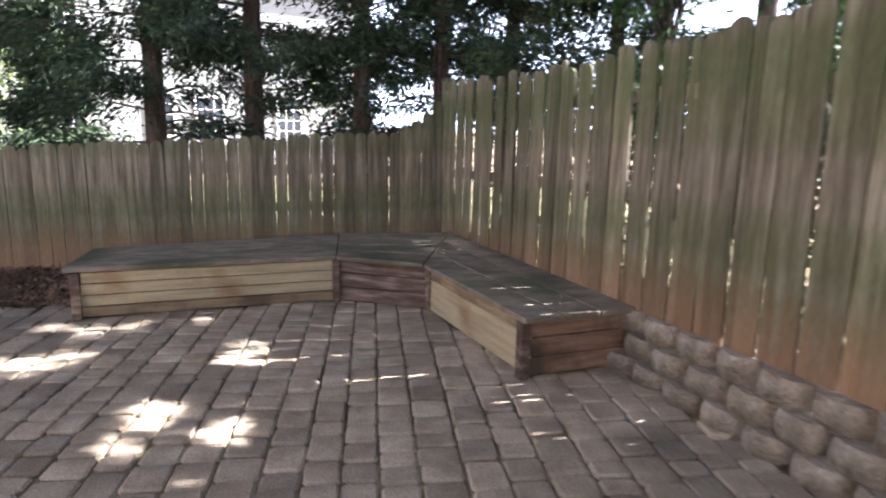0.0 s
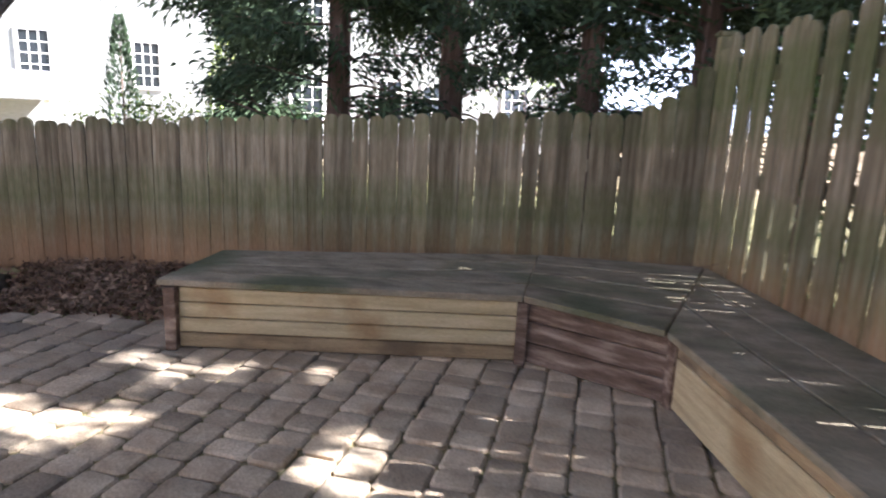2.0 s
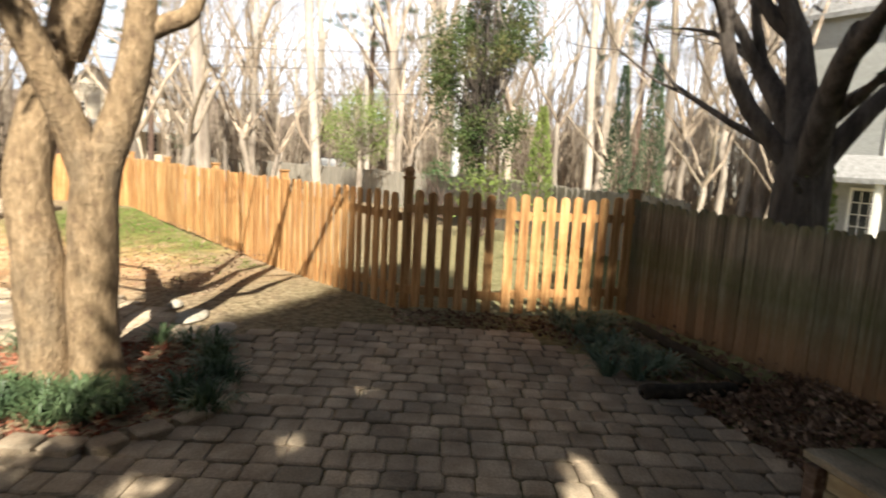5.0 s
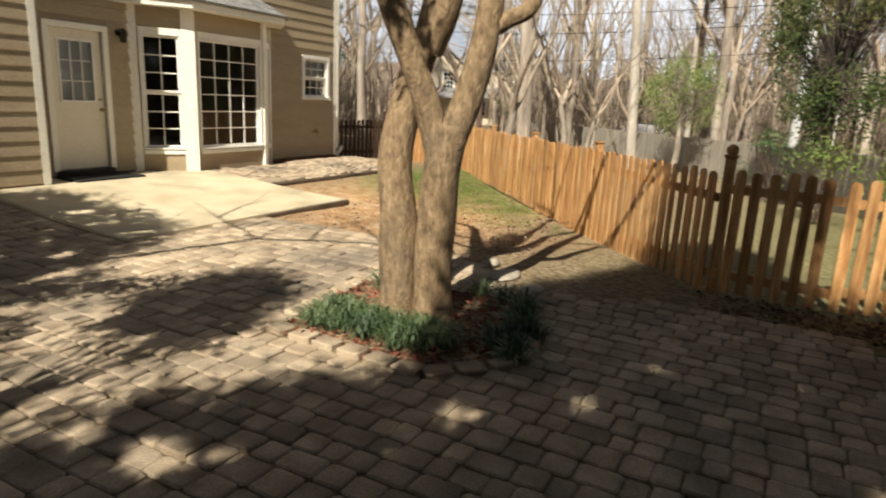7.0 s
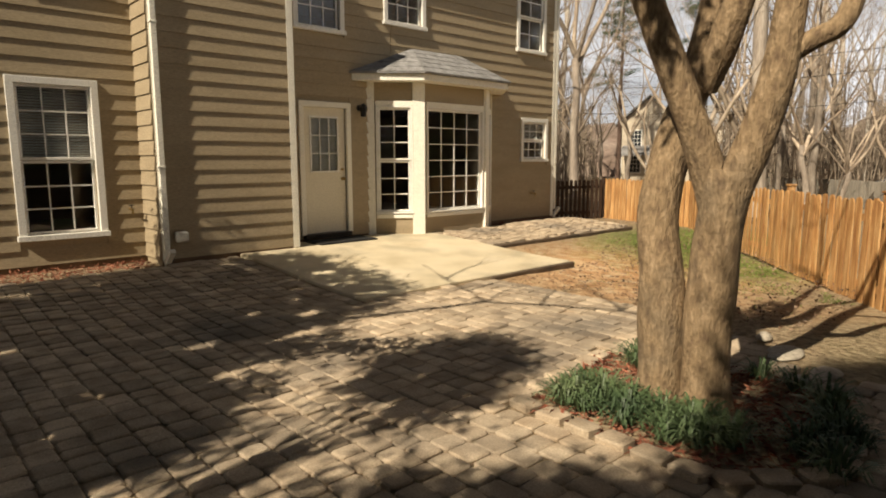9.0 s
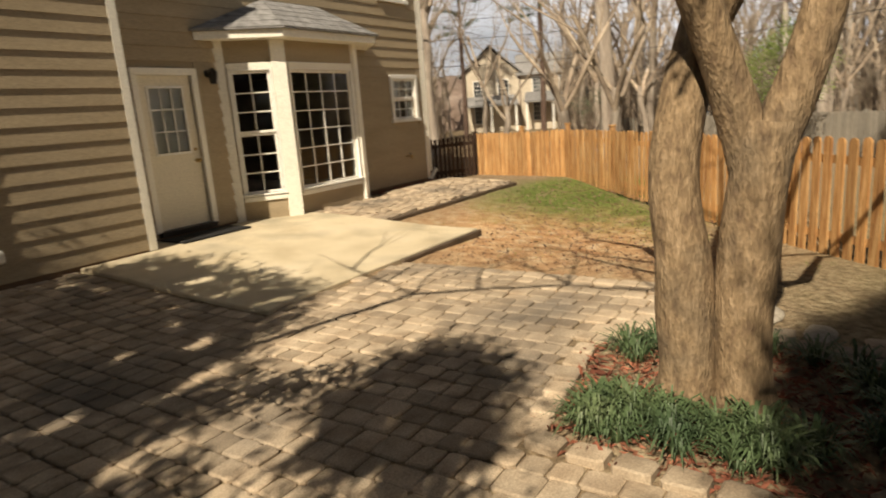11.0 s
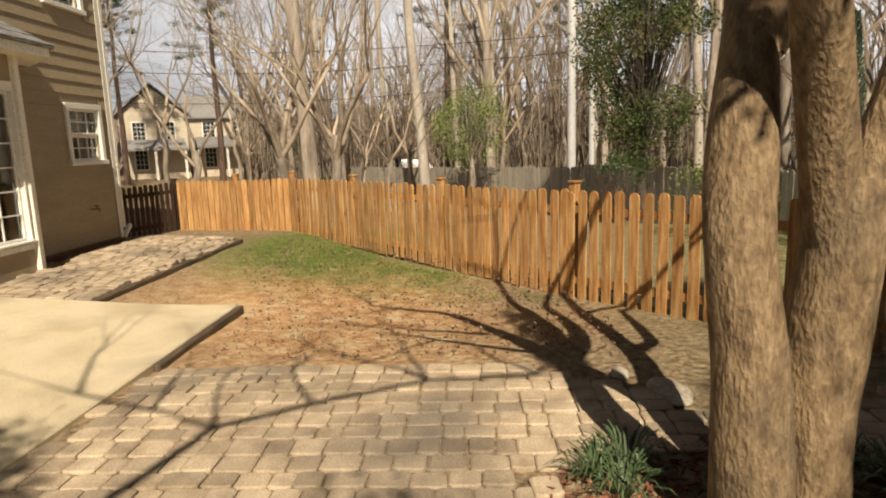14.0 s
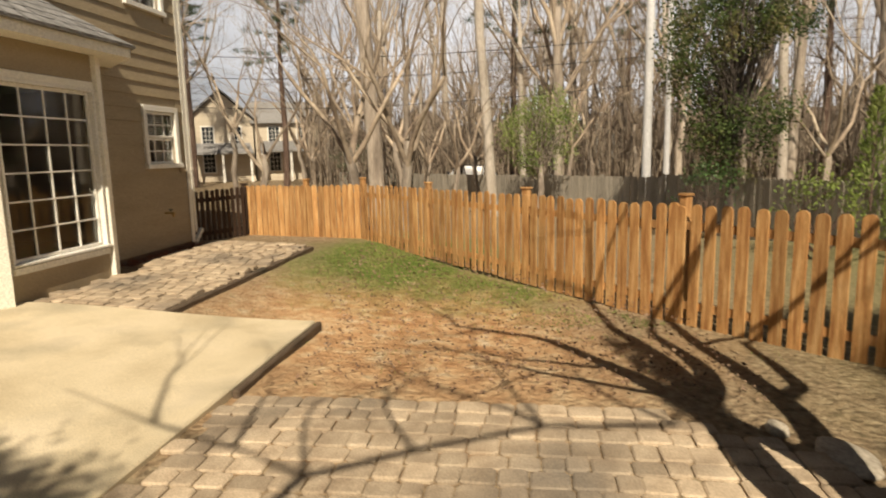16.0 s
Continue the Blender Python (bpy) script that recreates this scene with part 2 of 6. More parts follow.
LEAF_ARBOR = material("arborvitae_foliage", [(0.09, 0.13, 0.025), (0.16, 0.21, 0.05), (0.24, 0.28, 0.08)], 1.5, (1, 1, 1), 14, 0.8, 0, 0, island=0.4)
BLADE = material("liriope_blade", [(0.04, 0.068, 0.032), (0.075, 0.115, 0.05), (0.15, 0.185, 0.09)], 2.0, (1, 1, 1), 20, 0.5, 0, 0, island=0.4)
BLADE_PALE = material("bluish_liriope_blade", [(0.07, 0.115, 0.075), (0.12, 0.17, 0.11), (0.20, 0.24, 0.16)], 2.0, (1, 1, 1), 20, 0.5, 0, 0, island=0.3)
GRASS = material("lawn_blade", [(0.09, 0.14, 0.025), (0.15, 0.20, 0.045), (0.26, 0.26, 0.09)], 1.2, (1, 1, 1), 10, 0.7, 0, 0, island=0.35)
LITTER = material("dry_fallen_leaf", [(0.10, 0.055, 0.035), (0.20, 0.125, 0.08), (0.33, 0.24, 0.17)], 2.0, (1, 1, 1), 20, 0.85, 0, 0, island=0.5)
MULCH = material("red_wood_mulch", [(0.12, 0.04, 0.025), (0.24, 0.085, 0.05), (0.34, 0.15, 0.09)], 3.0, (1, 1, 1), 30, 0.9, 0, 0, island=0.4)
STONE = material("field_stone", [(0.33, 0.29, 0.23), (0.46, 0.41, 0.33)], 5.0, (1, 1, 1), 40, 0.9, 0.6, 0.01)
PALE_SIDING = material("white_neighbour_siding", [(0.30, 0.30, 0.285), (0.35, 0.35, 0.33)], 0.6, (0.4, 0.4, 6), 12, 0.8, 0.1, 0.01)
BEIGE_SIDING = material("beige_neighbour_siding", [(0.50, 0.43, 0.33), (0.58, 0.51, 0.40)], 0.6, (0.4, 0.4, 6), 12, 0.8, 0.1, 0.01)
FAR_WALL = material("grey_board_fence", [(0.22, 0.20, 0.165), (0.32, 0.29, 0.24)], 2.0, (5, 5, 0.6), 20, 0.9, 0.3, 0.01, each=0.15)
CEDAR = material("cedar_foliage", [(0.03, 0.055, 0.015), (0.06, 0.085, 0.022), (0.13, 0.11, 0.045)], 1.2, (1, 1, 1), 14, 0.8, 0, 0, island=0.4)
VEHICLE = material("black_car_paint", [(0.012, 0.013, 0.016), (0.02, 0.021, 0.025)], 2.0, (1, 1, 1), 20, 0.25, 0, 0)
POLE = material("pale_utility_pole", [(0.42, 0.42, 0.42), (0.55, 0.55, 0.55)], 2.0, (3, 3, 0.4), 20, 0.8, 0.2, 0.01)
HILL = material("far_leafless_wood", [(0.16, 0.115, 0.09), (0.24, 0.18, 0.145), (0.30, 0.24, 0.20)], 0.35, (1, 1, 0.25), 3.0, 1.0, 0.0, 0)


def glass_material():
    m = bpy.data.materials.new("window_glass")
    m.use_nodes = True
    b = m.node_tree.nodes["Principled BSDF"]
    b.inputs["Base Color"].default_value = (0.9, 0.93, 0.93, 1)
    b.inputs["Roughness"].default_value = 0.02
    b.inputs["Transmission Weight"].default_value = 1.0
    b.inputs["IOR"].default_value = 1.45
    return m


GLASS = glass_material()


def ground_material():
    """Clay, thin grass and leaf litter in patches with shapes of their own."""
    m = bpy.data.materials.new("yard_soil")
    m.use_nodes = True
    t = m.node_tree
    b = t.nodes["Principled BSDF"]
    co = t.nodes.new("ShaderNodeTexCoord")

    def noise_at(scale, detail=6.0):
        n = t.nodes.new("ShaderNodeTexNoise")
        n.inputs["Scale"].default_value = scale
        n.inputs["Detail"].default_value = detail
        t.links.new(co.outputs["Object"], n.inputs["Vector"])
        return n.outputs["Fac"]

    def ramp(fac, stops):
        r = t.nodes.new("ShaderNodeValToRGB")
        while len(r.color_ramp.elements) < len(stops):
            r.color_ramp.elements.new(0.5)
        for e, (p, c) in zip(r.color_ramp.elements, stops):
            e.position, e.color = p, (*c, 1)
        t.links.new(fac, r.inputs["Fac"])
        return r.outputs["Color"]

    def mix(fac, a, c):
        x = t.nodes.new("ShaderNodeMixRGB")
        t.links.new(fac, x.inputs["Fac"])
        t.links.new(a, x.inputs["Color1"])
        t.links.new(c, x.inputs["Color2"])
        return x.outputs["Color"]

    def near(x, y, inner, outer, sx=1.0, sy=1.0):
        mp = t.nodes.new("ShaderNodeMapping")
        mp.inputs["Location"].default_value = (-x * sx, -y * sy, 0)
        mp.inputs["Scale"].default_value = (sx, sy, 0)
        t.links.new(co.outputs["Object"], mp.inputs["Vector"])
        ln = t.nodes.new("ShaderNodeVectorMath")
        ln.operation = "LENGTH"
        t.links.new(mp.outputs["Vector"], ln.inputs[0])
        wob = t.nodes.new("ShaderNodeMath")
        wob.operation = "MULTIPLY_ADD"
        wob.inputs[1].default_value, wob.inputs[2].default_value = 1.6, -0.8
        t.links.new(noise_at(1.6), wob.inputs[0])
        ad = t.nodes.new("ShaderNodeMath")
        ad.operation = "ADD"
        t.links.new(ln.outputs["Value"], ad.inputs[0])
        t.links.new(wob.outputs[0], ad.inputs[1])
        mr = t.nodes.new("ShaderNodeMapRange")
        mr.inputs["From Min"].default_value, mr.inputs["From Max"].default_value = inner, outer
        mr.inputs["To Min"].default_value, mr.inputs["To Max"].default_value = 1.0, 0.0
        t.links.new(ad.outputs[0], mr.inputs["Value"])
        return mr.outputs["Result"]

    litter = ramp(noise_at(16.0, 10.0), [(0.3, (0.14, 0.105, 0.065)), (0.5, (0.27, 0.20, 0.125)), (0.7, (0.38, 0.31, 0.20))])
    clay = ramp(noise_at(5.0, 12.0), [(0.3, (0.38, 0.20, 0.095)), (0.48, (0.53, 0.32, 0.165)), (0.6, (0.60, 0.41, 0.235)), (0.72, (0.67, 0.54, 0.37))])
    grass = ramp(noise_at(9.0), [(0.3, (0.09, 0.13, 0.03)), (0.55, (0.15, 0.19, 0.05)), (0.75, (0.30, 0.28, 0.12))])
    c = mix(near(0.9, 3.3, 1.2, 3.2, 0.8, 1.0), litter, clay)
    c = mix(near(4.3, 4.3, 1.0, 2.2, 0.62, 1.0), c, grass)
    c = mix(near(2.3, 2.5, 0.1, 1.5, 0.9, 1.0), c, grass)
    c = mix(near(0.9, 1.3, 0.1, 1.2, 0.8, 1.0), c, litter)
    c = mix(near(1.2, -8.0, 1.0, 9.0, 0.5, 1.0), c, grass)
    t.links.new(c, b.inputs["Base Color"])
    b.inputs["Roughness"].default_value = 0.95
    b.inputs["Specular IOR Level"].default_value = 0.15
    bp = t.nodes.new("ShaderNodeBump")
    bp.inputs["Strength"].default_value = 1.0
    bp.inputs["Distance"].default_value = 0.05
    t.links.new(noise_at(18.0, 10.0), bp.inputs["Height"])
    t.links.new(bp.outputs["Normal"], b.inputs["Normal"])
    return m


SOIL = ground_material()


# ---- builders ----
def mesh_object(name, verts, faces, material=None, parent=None, label="", smooth=False):
    me = bpy.data.meshes.new(name)
    me.from_pydata([tuple(v) for v in verts], [], faces)
    if material:
        me.materials.append(material)
    if smooth:
        me.polygons.foreach_set("use_smooth", [True] * len(me.polygons))
    me.update()
    ob = new(name, me)
    if parent:
        ob.parent = parent
    return tagged(ob, label)


def part(name, bm, material, parent=None, label="", smooth=False):
    """One bmesh as one object under a thing or a part."""
    bmesh.ops.recalc_face_normals(bm, faces=bm.faces)
    me = bpy.data.meshes.new(name)
    bm.to_mesh(me)
    bm.free()
    me.materials.append(material)
    if smooth:
        me.polygons.foreach_set("use_smooth", [True] * len(me.polygons))
    ob = new(name, me)
    if parent:
        ob.parent = parent
    return tagged(ob, label)


def block(bm, x0, y0, z0, x1, y1, z1, m=None, edge=0.0):
    """A box, with its edges taken off where edge is given."""
    made = bmesh.ops.create_cube(bm, size=1.0)["verts"]
    size = Vector((x1 - x0, y1 - y0, z1 - z0))
    mid = Vector((x0 + x1, y0 + y1, z0 + z1)) / 2
    for v in made:
        v.co = Vector((v.co.x * size.x, v.co.y * size.y, v.co.z * size.z)) + mid
    if edge:
        es = list({e for v in made for e in v.link_edges})
        out = bmesh.ops.bevel(bm, geom=es, offset=edge, segments=1, affect="EDGES", profile=0.5)
        made = list({v for f in out["faces"] for v in f.verts} | {v for v in made if v.is_valid})
    if m:
        bmesh.ops.transform(bm, matrix=m, verts=made)
    return made


def box_part(name, x0, y0, z0, x1, y1, z1, material, parent, label="", edge=0.004, m=None):
    bm = bmesh.new()
    block(bm, x0, y0, z0, x1, y1, z1, m, edge)
    return part(name, bm, material, parent, label)


def along(p, q):
    """The pose whose x runs from p to q on the level, at p."""
    return pose(p[0], p[1], p[2] if len(p) > 2 else 0, 0, 0, math.degrees(math.atan2(q[1] - p[1], q[0] - p[0])))


def dist(p, q):
    return math.hypot(q[0] - p[0], q[1] - p[1])


class Tubes:
    """Gathers tapered limbs into one mesh."""

    def __init__(self):
        self.v, self.f = [], []

    def limb(self, pts, radii, sides=6, rough=0.0, rng=random):
        base = len(self.v)
        n = len(pts)
        for i, (p, r) in enumerate(zip(pts, radii)):
            a, b = Vector(pts[max(0, i - 1)]), Vector(pts[min(n - 1, i + 1)])
            d = (b - a).normalized() if (b - a).length > 1e-6 else Vector((0, 0, 1))
            u = d.cross(Vector((0.31, 0.95, 0.05)))
            if u.length < 0.1:
                u = d.cross(Vector((1, 0, 0)))
            u.normalize()
            w = d.cross(u)
            for s in range(sides):
                k = 2 * math.pi * s / sides
                rr = r * (1 + rough * noise.noise(Vector(p) * 2.3 + Vector((math.cos(k), math.sin(k), 0)) * 0.9))
                self.v.append(Vector(p) + (u * math.cos(k) + w * math.sin(k)) * rr)
        for i in range(n - 1):
            for s in range(sides):
                t = (s + 1) % sides
                self.f.append((base + i * sides + s, base + i * sides + t, base + (i + 1) * sides + t, base + (i + 1) * sides + s))
        self.f.append(tuple(base + (n - 1) * sides + s for s in range(sides)))

    def make(self, name, material, parent=None, label=""):
        return mesh_object(name, self.v, self.f, material, parent, label, True)


class Leaves:
    """Gathers many small leaf faces into one mesh."""

    def __init__(self, rng):
        self.v, self.f, self.r = [], [], rng

    def leaf(self, p, length, width, way=None, droop=0.0):
        r = self.r
        d = Vector(way) if way is not None else Vector((r.gauss(0, 1), r.gauss(0, 1), r.gauss(0, 1)))
        if d.length < 1e-4:
            d = Vector((0, 0, 1))
        d.normalize()
        s = d.cross(Vector((r.gauss(0, 1), r.gauss(0, 1), r.gauss(0, 1))))
        if s.length < 1e-4:
            s = Vector((1, 0, 0))
        s.normalize()
        b = len(self.v)
        p = Vector(p)
        mid = p + d * length * 0.5 + Vector((0, 0, droop * length * 0.2))
        self.v += [p, mid + s * width * 0.5, p + d * length - Vector((0, 0, droop * length)), mid - s * width * 0.5]
        self.f.append((b, b + 1, b + 2, b + 3))

    def make(self, name, material, parent=None, label=""):
        return mesh_object(name, self.v, self.f, material, parent, label)


# ---- ground ----
def smooth(a, b, x):
    k = min(1.0, max(0.0, (x - a) / (b - a)))
    return k * k * (3 - 2 * k)


def rise(x, y):
    """The paving climbs gently to the house."""
    return 0.15 * smooth(4.4, 7.6, y) * (1 - smooth(4.4, 6.2, x))


def ground_z(x, y):
    on_patio = -9.0 < x < -2.9 and -3.0 < y < 7.2 or -9.0 < x < -2.0 and 1.2 < y < 7.2
    z = -0.018 if on_patio else -0.04
    if y < 7.6:
        z -= 0.15 * smooth(-1.6, 1.0, x) * (1 - 0.95 * smooth(3.0, 5.4, y)) * smooth(-6.0, -1.5, y + 0.6 * x)
    z += 0.10 * smooth(-3.65, -4.4, y) * smooth(-2.6, -4.2, x)                  # soil banked along the back fence
    z += 0.32 * smooth(-8.98, -9.12, x + 0.285 * (y + 1.6)) * smooth(-6.0, -4.5, y) * (1 - smooth(5.0, 7.0, y))
    z -= 0.5 * smooth(7.0, 12.0, x - 0.4 * y)
    z += rise(x, y)
    r = math.hypot(x, y)
    z += (0.0 if on_patio else 0.015) * noise.noise(Vector((x * 1.3, y * 1.3, 0))) + 0.5 * smooth(18, 60, r) * (0.5 + noise.noise(Vector((x * 0.03, y * 0.03, 3))))
    return z


def spaced(fine0, fine1, step, far):
    mid = list(np.arange(fine0, fine1 + step / 2, step))
    out = [s for s in (1, 3, 6, 11, 18, 30, 50, 90, 180, 400) if s < far] + [far]
    return [fine0 - s for s in reversed(out)] + mid + [fine1 + s for s in out]


gx, gy = spaced(-12, 10, 0.22, 900), spaced(-9, 10, 0.22, 900)
verts = [(x, y, ground_z(x, y)) for y in gy for x in gx]
nx = len(gx)
faces = [(j * nx + i, j * nx + i + 1, (j + 1) * nx + i + 1, (j + 1) * nx + i) for j in range(len(gy) - 1) for i in range(nx - 1)]
ground = mesh_object("ground", verts, faces, SOIL, smooth=True)
tagged(ground, "bare orange clay yard with thin grass and fallen leaves", "ground", kind="structure")


# ---- fences ----
def picket_mesh(name, width, thick, material, round_top=0.5):
    """A board one metre high with a rounded head; the head keeps its shape when the board is cut longer."""
    def build(height):
        key = (name, round(height, 2))
        if key in PICKETS:
            return PICKETS[key]
        w, t, h = width / 2, thick / 2, height
        k = width * round_top
        out = [(-w, 0), (w, 0), (w, h - k), (w * 0.86, h - k * 0.45), (w * 0.5, h - k * 0.1), (0, h), (-w * 0.5, h - k * 0.1), (-w * 0.86, h - k * 0.45), (-w, h - k)]
        n = len(out)
        vs = [(x, -t, z) for x, z in out] + [(x, t, z) for x, z in out]
        fs = [tuple(range(n)), tuple(range(2 * n - 1, n - 1, -1))] + [(i, i + n, (i + 1) % n + n, (i + 1) % n) for i in range(n)]
        me = bpy.data.meshes.new(name)
        me.from_pydata(vs, [], fs)
        me.materials.append(material)
        me.update()
        PICKETS[key] = me
        return me
    return build


PICKETS = {}


def fence(name, label, p, q, width, pitch, material, top, bottom, rails, side, both=0.0, skip=(), seed=1, posts=(), rail_material=None,
          wobble=0.012, category="fence", start=0.0, back_width=0.0, jitter=0.0):
    """A board fence from p to q. top and bottom give heights along 0..1; side is the way the boards face (+1: left of p to q)."""
    rng = random.Random(seed)
    root = tagged(new(name), label, category)
    root.location = (p[0], p[1], 0)
    m = along((0, 0), (q[0] - p[0], q[1] - p[1]))
    length = dist(p, q)
    build = picket_mesh(name + "_board", width, 0.018, material)
    build_back = picket_mesh(name + "_back", back_width, 0.018, material) if back_width else build
    rail_material = rail_material or material
    n = int((length - start) / pitch)
    for layer in ((0, 1) if both else (0,)):
        for i in range(n + 1 - layer):
            s = start + (i + 0.5 * layer) * pitch + width * 0.5 + rng.uniform(-jitter, jitter)
            if s > length or any(a < s < b for a, b in skip):
                continue
            k = s / length
            lo, hi = bottom(k) + rng.uniform(-0.012, 0.012), top(k) + rng.uniform(-wobble, wobble)
            ob = new("picket", (build_back if layer else build)(round((hi - lo) / 0.02) * 0.02))
            ob.parent = root
            off = (0.03 if layer == 0 else -both) * side
            ob.matrix_basis = m @ pose(s, off, lo, rng.uniform(-0.5, 0.5), rng.uniform(-0.4, 0.4), rng.uniform(-2, 2))
    for zr in rails:
        pieces = max(1, round(length / 2.4))
        for i in range(pieces):
            a, b = length * i / pieces, length * (i + 1) / pieces
            low = min(top(0.0), top(0.5), top(1.0)) - 0.02
            za = bottom(a / length) + zr * (min(low, top(a / length)) - bottom(a / length))
            zb = bottom(b / length) + zr * (min(low, top(b / length)) - bottom(b / length))
            bm = bmesh.new()
            vs = block(bm, a + 0.001, -0.019, -0.04, b - 0.001, 0.019, 0.04)
            for v in vs:
                v.co.z += za if v.co.x < (a + b) / 2 else zb
            bmesh.ops.transform(bm, matrix=m, verts=bm.verts)
            part("rail", bm, rail_material, root)
    for s, h, cap in posts:
        bm = bmesh.new()
        base = bottom(min(1, s / length)) - 0.1
        off = -0.065 * side
        block(bm, s - 0.045, off - 0.045, base, s + 0.045, off + 0.045, h, m, 0.006)
        post = part("post", bm, rail_material, root)
        if cap:
            bm = bmesh.new()
            block(bm, s - 0.06, off - 0.06, h, s + 0.06, off + 0.06, h + 0.03, m, 0.008)
            if cap > 1:
                bmesh.ops.create_uvsphere(bm, u_segments=12, v_segments=8, radius=0.055, matrix=m @ Matrix.Translation((s, off, h + 0.07)))
            part("post_cap", bm, rail_material, post)
    return root


def line(*knots):
    """Heights between knots (k, z)."""
    def f(k):
        for (a, za), (b, zb) in zip(knots, knots[1:]):
            if k <= b:
                return za + (zb - za) * max(0.0, (k - a) / (b - a))
        return knots[-1][1]
    return f


CORNER, BEND, GATE_E = (-8.06, -4.78), (-3.33, -4.24), (-1.42, -3.42)
B_LEN = dist(CORNER, BEND)
fence("back_fence", "weathered grey-green board fence sweeping up at its corner", CORNER, BEND, 0.1035, 0.1065, GREY_WOOD,
      line((0, 1.80), (0.1 / B_LEN, 1.72), (0.25 / B_LEN, 1.55), (0.5 / B_LEN, 1.36), (1.2 / B_LEN, 1.31), (1, 1.11)), line((0, 0.1), (1, 0.02)), (0.2, 0.55, 0.9), 1, seed=3,
      posts=((0.05, 1.84, 1), (2.3, 1.2, 0), (4.6, 1.05, 0)), wobble=0.02)
fence("back_fence", "weathered grey board fence beside the leaf-strewn bed", BEND, GATE_E, 0.1035, 0.1065, GREY_WOOD,
      line((0, 1.11), (1, 1.14)), line((0, 0.0), (1, 0.0)), (0.18, 0.85), 1, seed=4, wobble=0.015)
SIDE_END = (-9.95, 1.9)
fence("side_fence", "tall weathered board fence with narrow strips closing its gaps", CORNER, SIDE_END, 0.128, 0.2, GREY_WOOD,
      line((0, 1.84), (0.3, 1.83), (0.5, 1.92), (1, 2.05)), line((0, 0.1), (0.35, 0.26), (1, 0.3)), (0.16, 0.5, 0.86), -1, both=-0.016, seed=5, back_width=0.06, jitter=0.004,
      posts=((2.45, 1.8, 0), (4.9, 1.9, 0)), wobble=0.03)
tagged(fence("side_fence", "weathered side fence running on to the house", SIDE_END, (-10.2, 9.5), 0.128, 0.2, GREY_WOOD,
             line((0, 2.05), (1, 2.0)), line((0, 0.3), (1, 0.0)), (0.16, 0.86), -1, both=-0.016, seed=6, back_width=0.06, jitter=0.004, wobble=0.02))
GATE_N = (-1.60, -1.16)
GATE_S = (-1.64, -2.10)
fence("garden_gate", "stained wooden picket gate, closed", GATE_N, GATE_S, 0.088, 0.138, ORANGE_WOOD, line((0, 1.12), (0.5, 1.14), (1, 1.12)), line((0, 0.0), (1, -0.02)),
      (0.14, 0.86), -1, seed=7, posts=((0.0, 1.22, 2),), category="gate", start=0.07)
fence("picket_fence", "stained wooden picket fence section beside the gate", GATE_S, GATE_E, 0.09, 0.132, ORANGE_WOOD,
      line((0, 1.13), (0.6, 1.13), (1, 1.16)), line((0, -0.02), (1, 0.04)), (0.16, 0.84), -1, seed=8, posts=((1.32, 1.2, 1),))
NOOK = (-1.58, -1.10)
KINK = (0.88, 0.75)
FAR_C = (6.2, 5.55)
fence("picket_fence", "sunlit orange-stained picket fence of rounded boards", NOOK, KINK, 0.118, 0.176, ORANGE_WOOD, line((0, 1.1), (1, 1.05)),
      line((0, -0.04), (1, -0.21)), (0.18, 0.84), 1, both=0.0, seed=10, posts=((dist(NOOK, KINK), 1.12, 1),))
fence("picket_fence", "long orange-stained picket fence along the lawn", KINK, FAR_C, 0.118, 0.162, ORANGE_WOOD, line((0, 1.05), (1, 1.03)),
      line((0, -0.2), (0.5, -0.13), (1, -0.1)), (0.18, 0.84), 1, both=0.0, seed=11, posts=((2.4, 1.1, 1), (4.8, 1.1, 1), (dist(KINK, FAR_C), 1.12, 1)))
FAR_G = (6.75, 8.15)
fence("garden_gate", "orange-stained board gate with a diagonal brace, closed", FAR_C, FAR_G, 0.118, 0.135, ORANGE_WOOD, line((0, 1.03), (0.5, 1.0), (1, 1.0)),
      line((0, -0.08), (1, -0.06)), (0.18, 0.84), 1, seed=12, posts=((1.25, 1.1, 1),), category="gate")
fence("picket_fence", "dark-stained picket fence joining the house corner", FAR_G, (4.45, 8.9), 0.085, 0.135, DARK_WOOD, line((0, 0.98), (1, 0.96)),
      line((0, -0.03), (1, 0.0)), (0.16, 0.84), 1, seed=13, posts=((0.0, 1.02, 1),))
# outer neighbours' fences past the yard
fence("board_fence", "sunlit grey neighbouring board fence", (14.2, -1.8), (31.0, 14.0), 0.14, 0.145, FAR_WALL, line((0, 0.72), (1, 0.5)), line((0, -0.9), (1, -0.9)),
      (0.2, 0.97), 1, seed=14, posts=((0.02, 0.75, 0), (2.4, 0.74, 0), (4.8, 0.72, 0)))
fence("board_fence", "dark grey neighbouring board fence", (14.2, -1.8), (1.2, -5.0), 0.14, 0.145, FAR_WALL, line((0, 0.8), (1, 1.0)), line((0, -0.8), (1, -0.4)),
      (0.2, 0.9), -1, seed=15)


# ---- house ----
PANEL_TOP = 5.6


def wall_mass(bm, x0, x1, z0, z1, y0, y1, holes):
    """A wall with openings through it, built of butted blocks."""
    xs = sorted({x0, x1, *[h[0] for h in holes], *[h[1] for h in holes]})
    for a, b in zip(xs, xs[1:]):
        cuts = sorted((h[2], h[3]) for h in holes if h[0] < (a + b) / 2 < h[1])
        z = z0
        for c, d in cuts + [(z1, z1)]:
            if c > z + 1e-4:
                block(bm, a, y0, z, b, y1, c)
            z = d


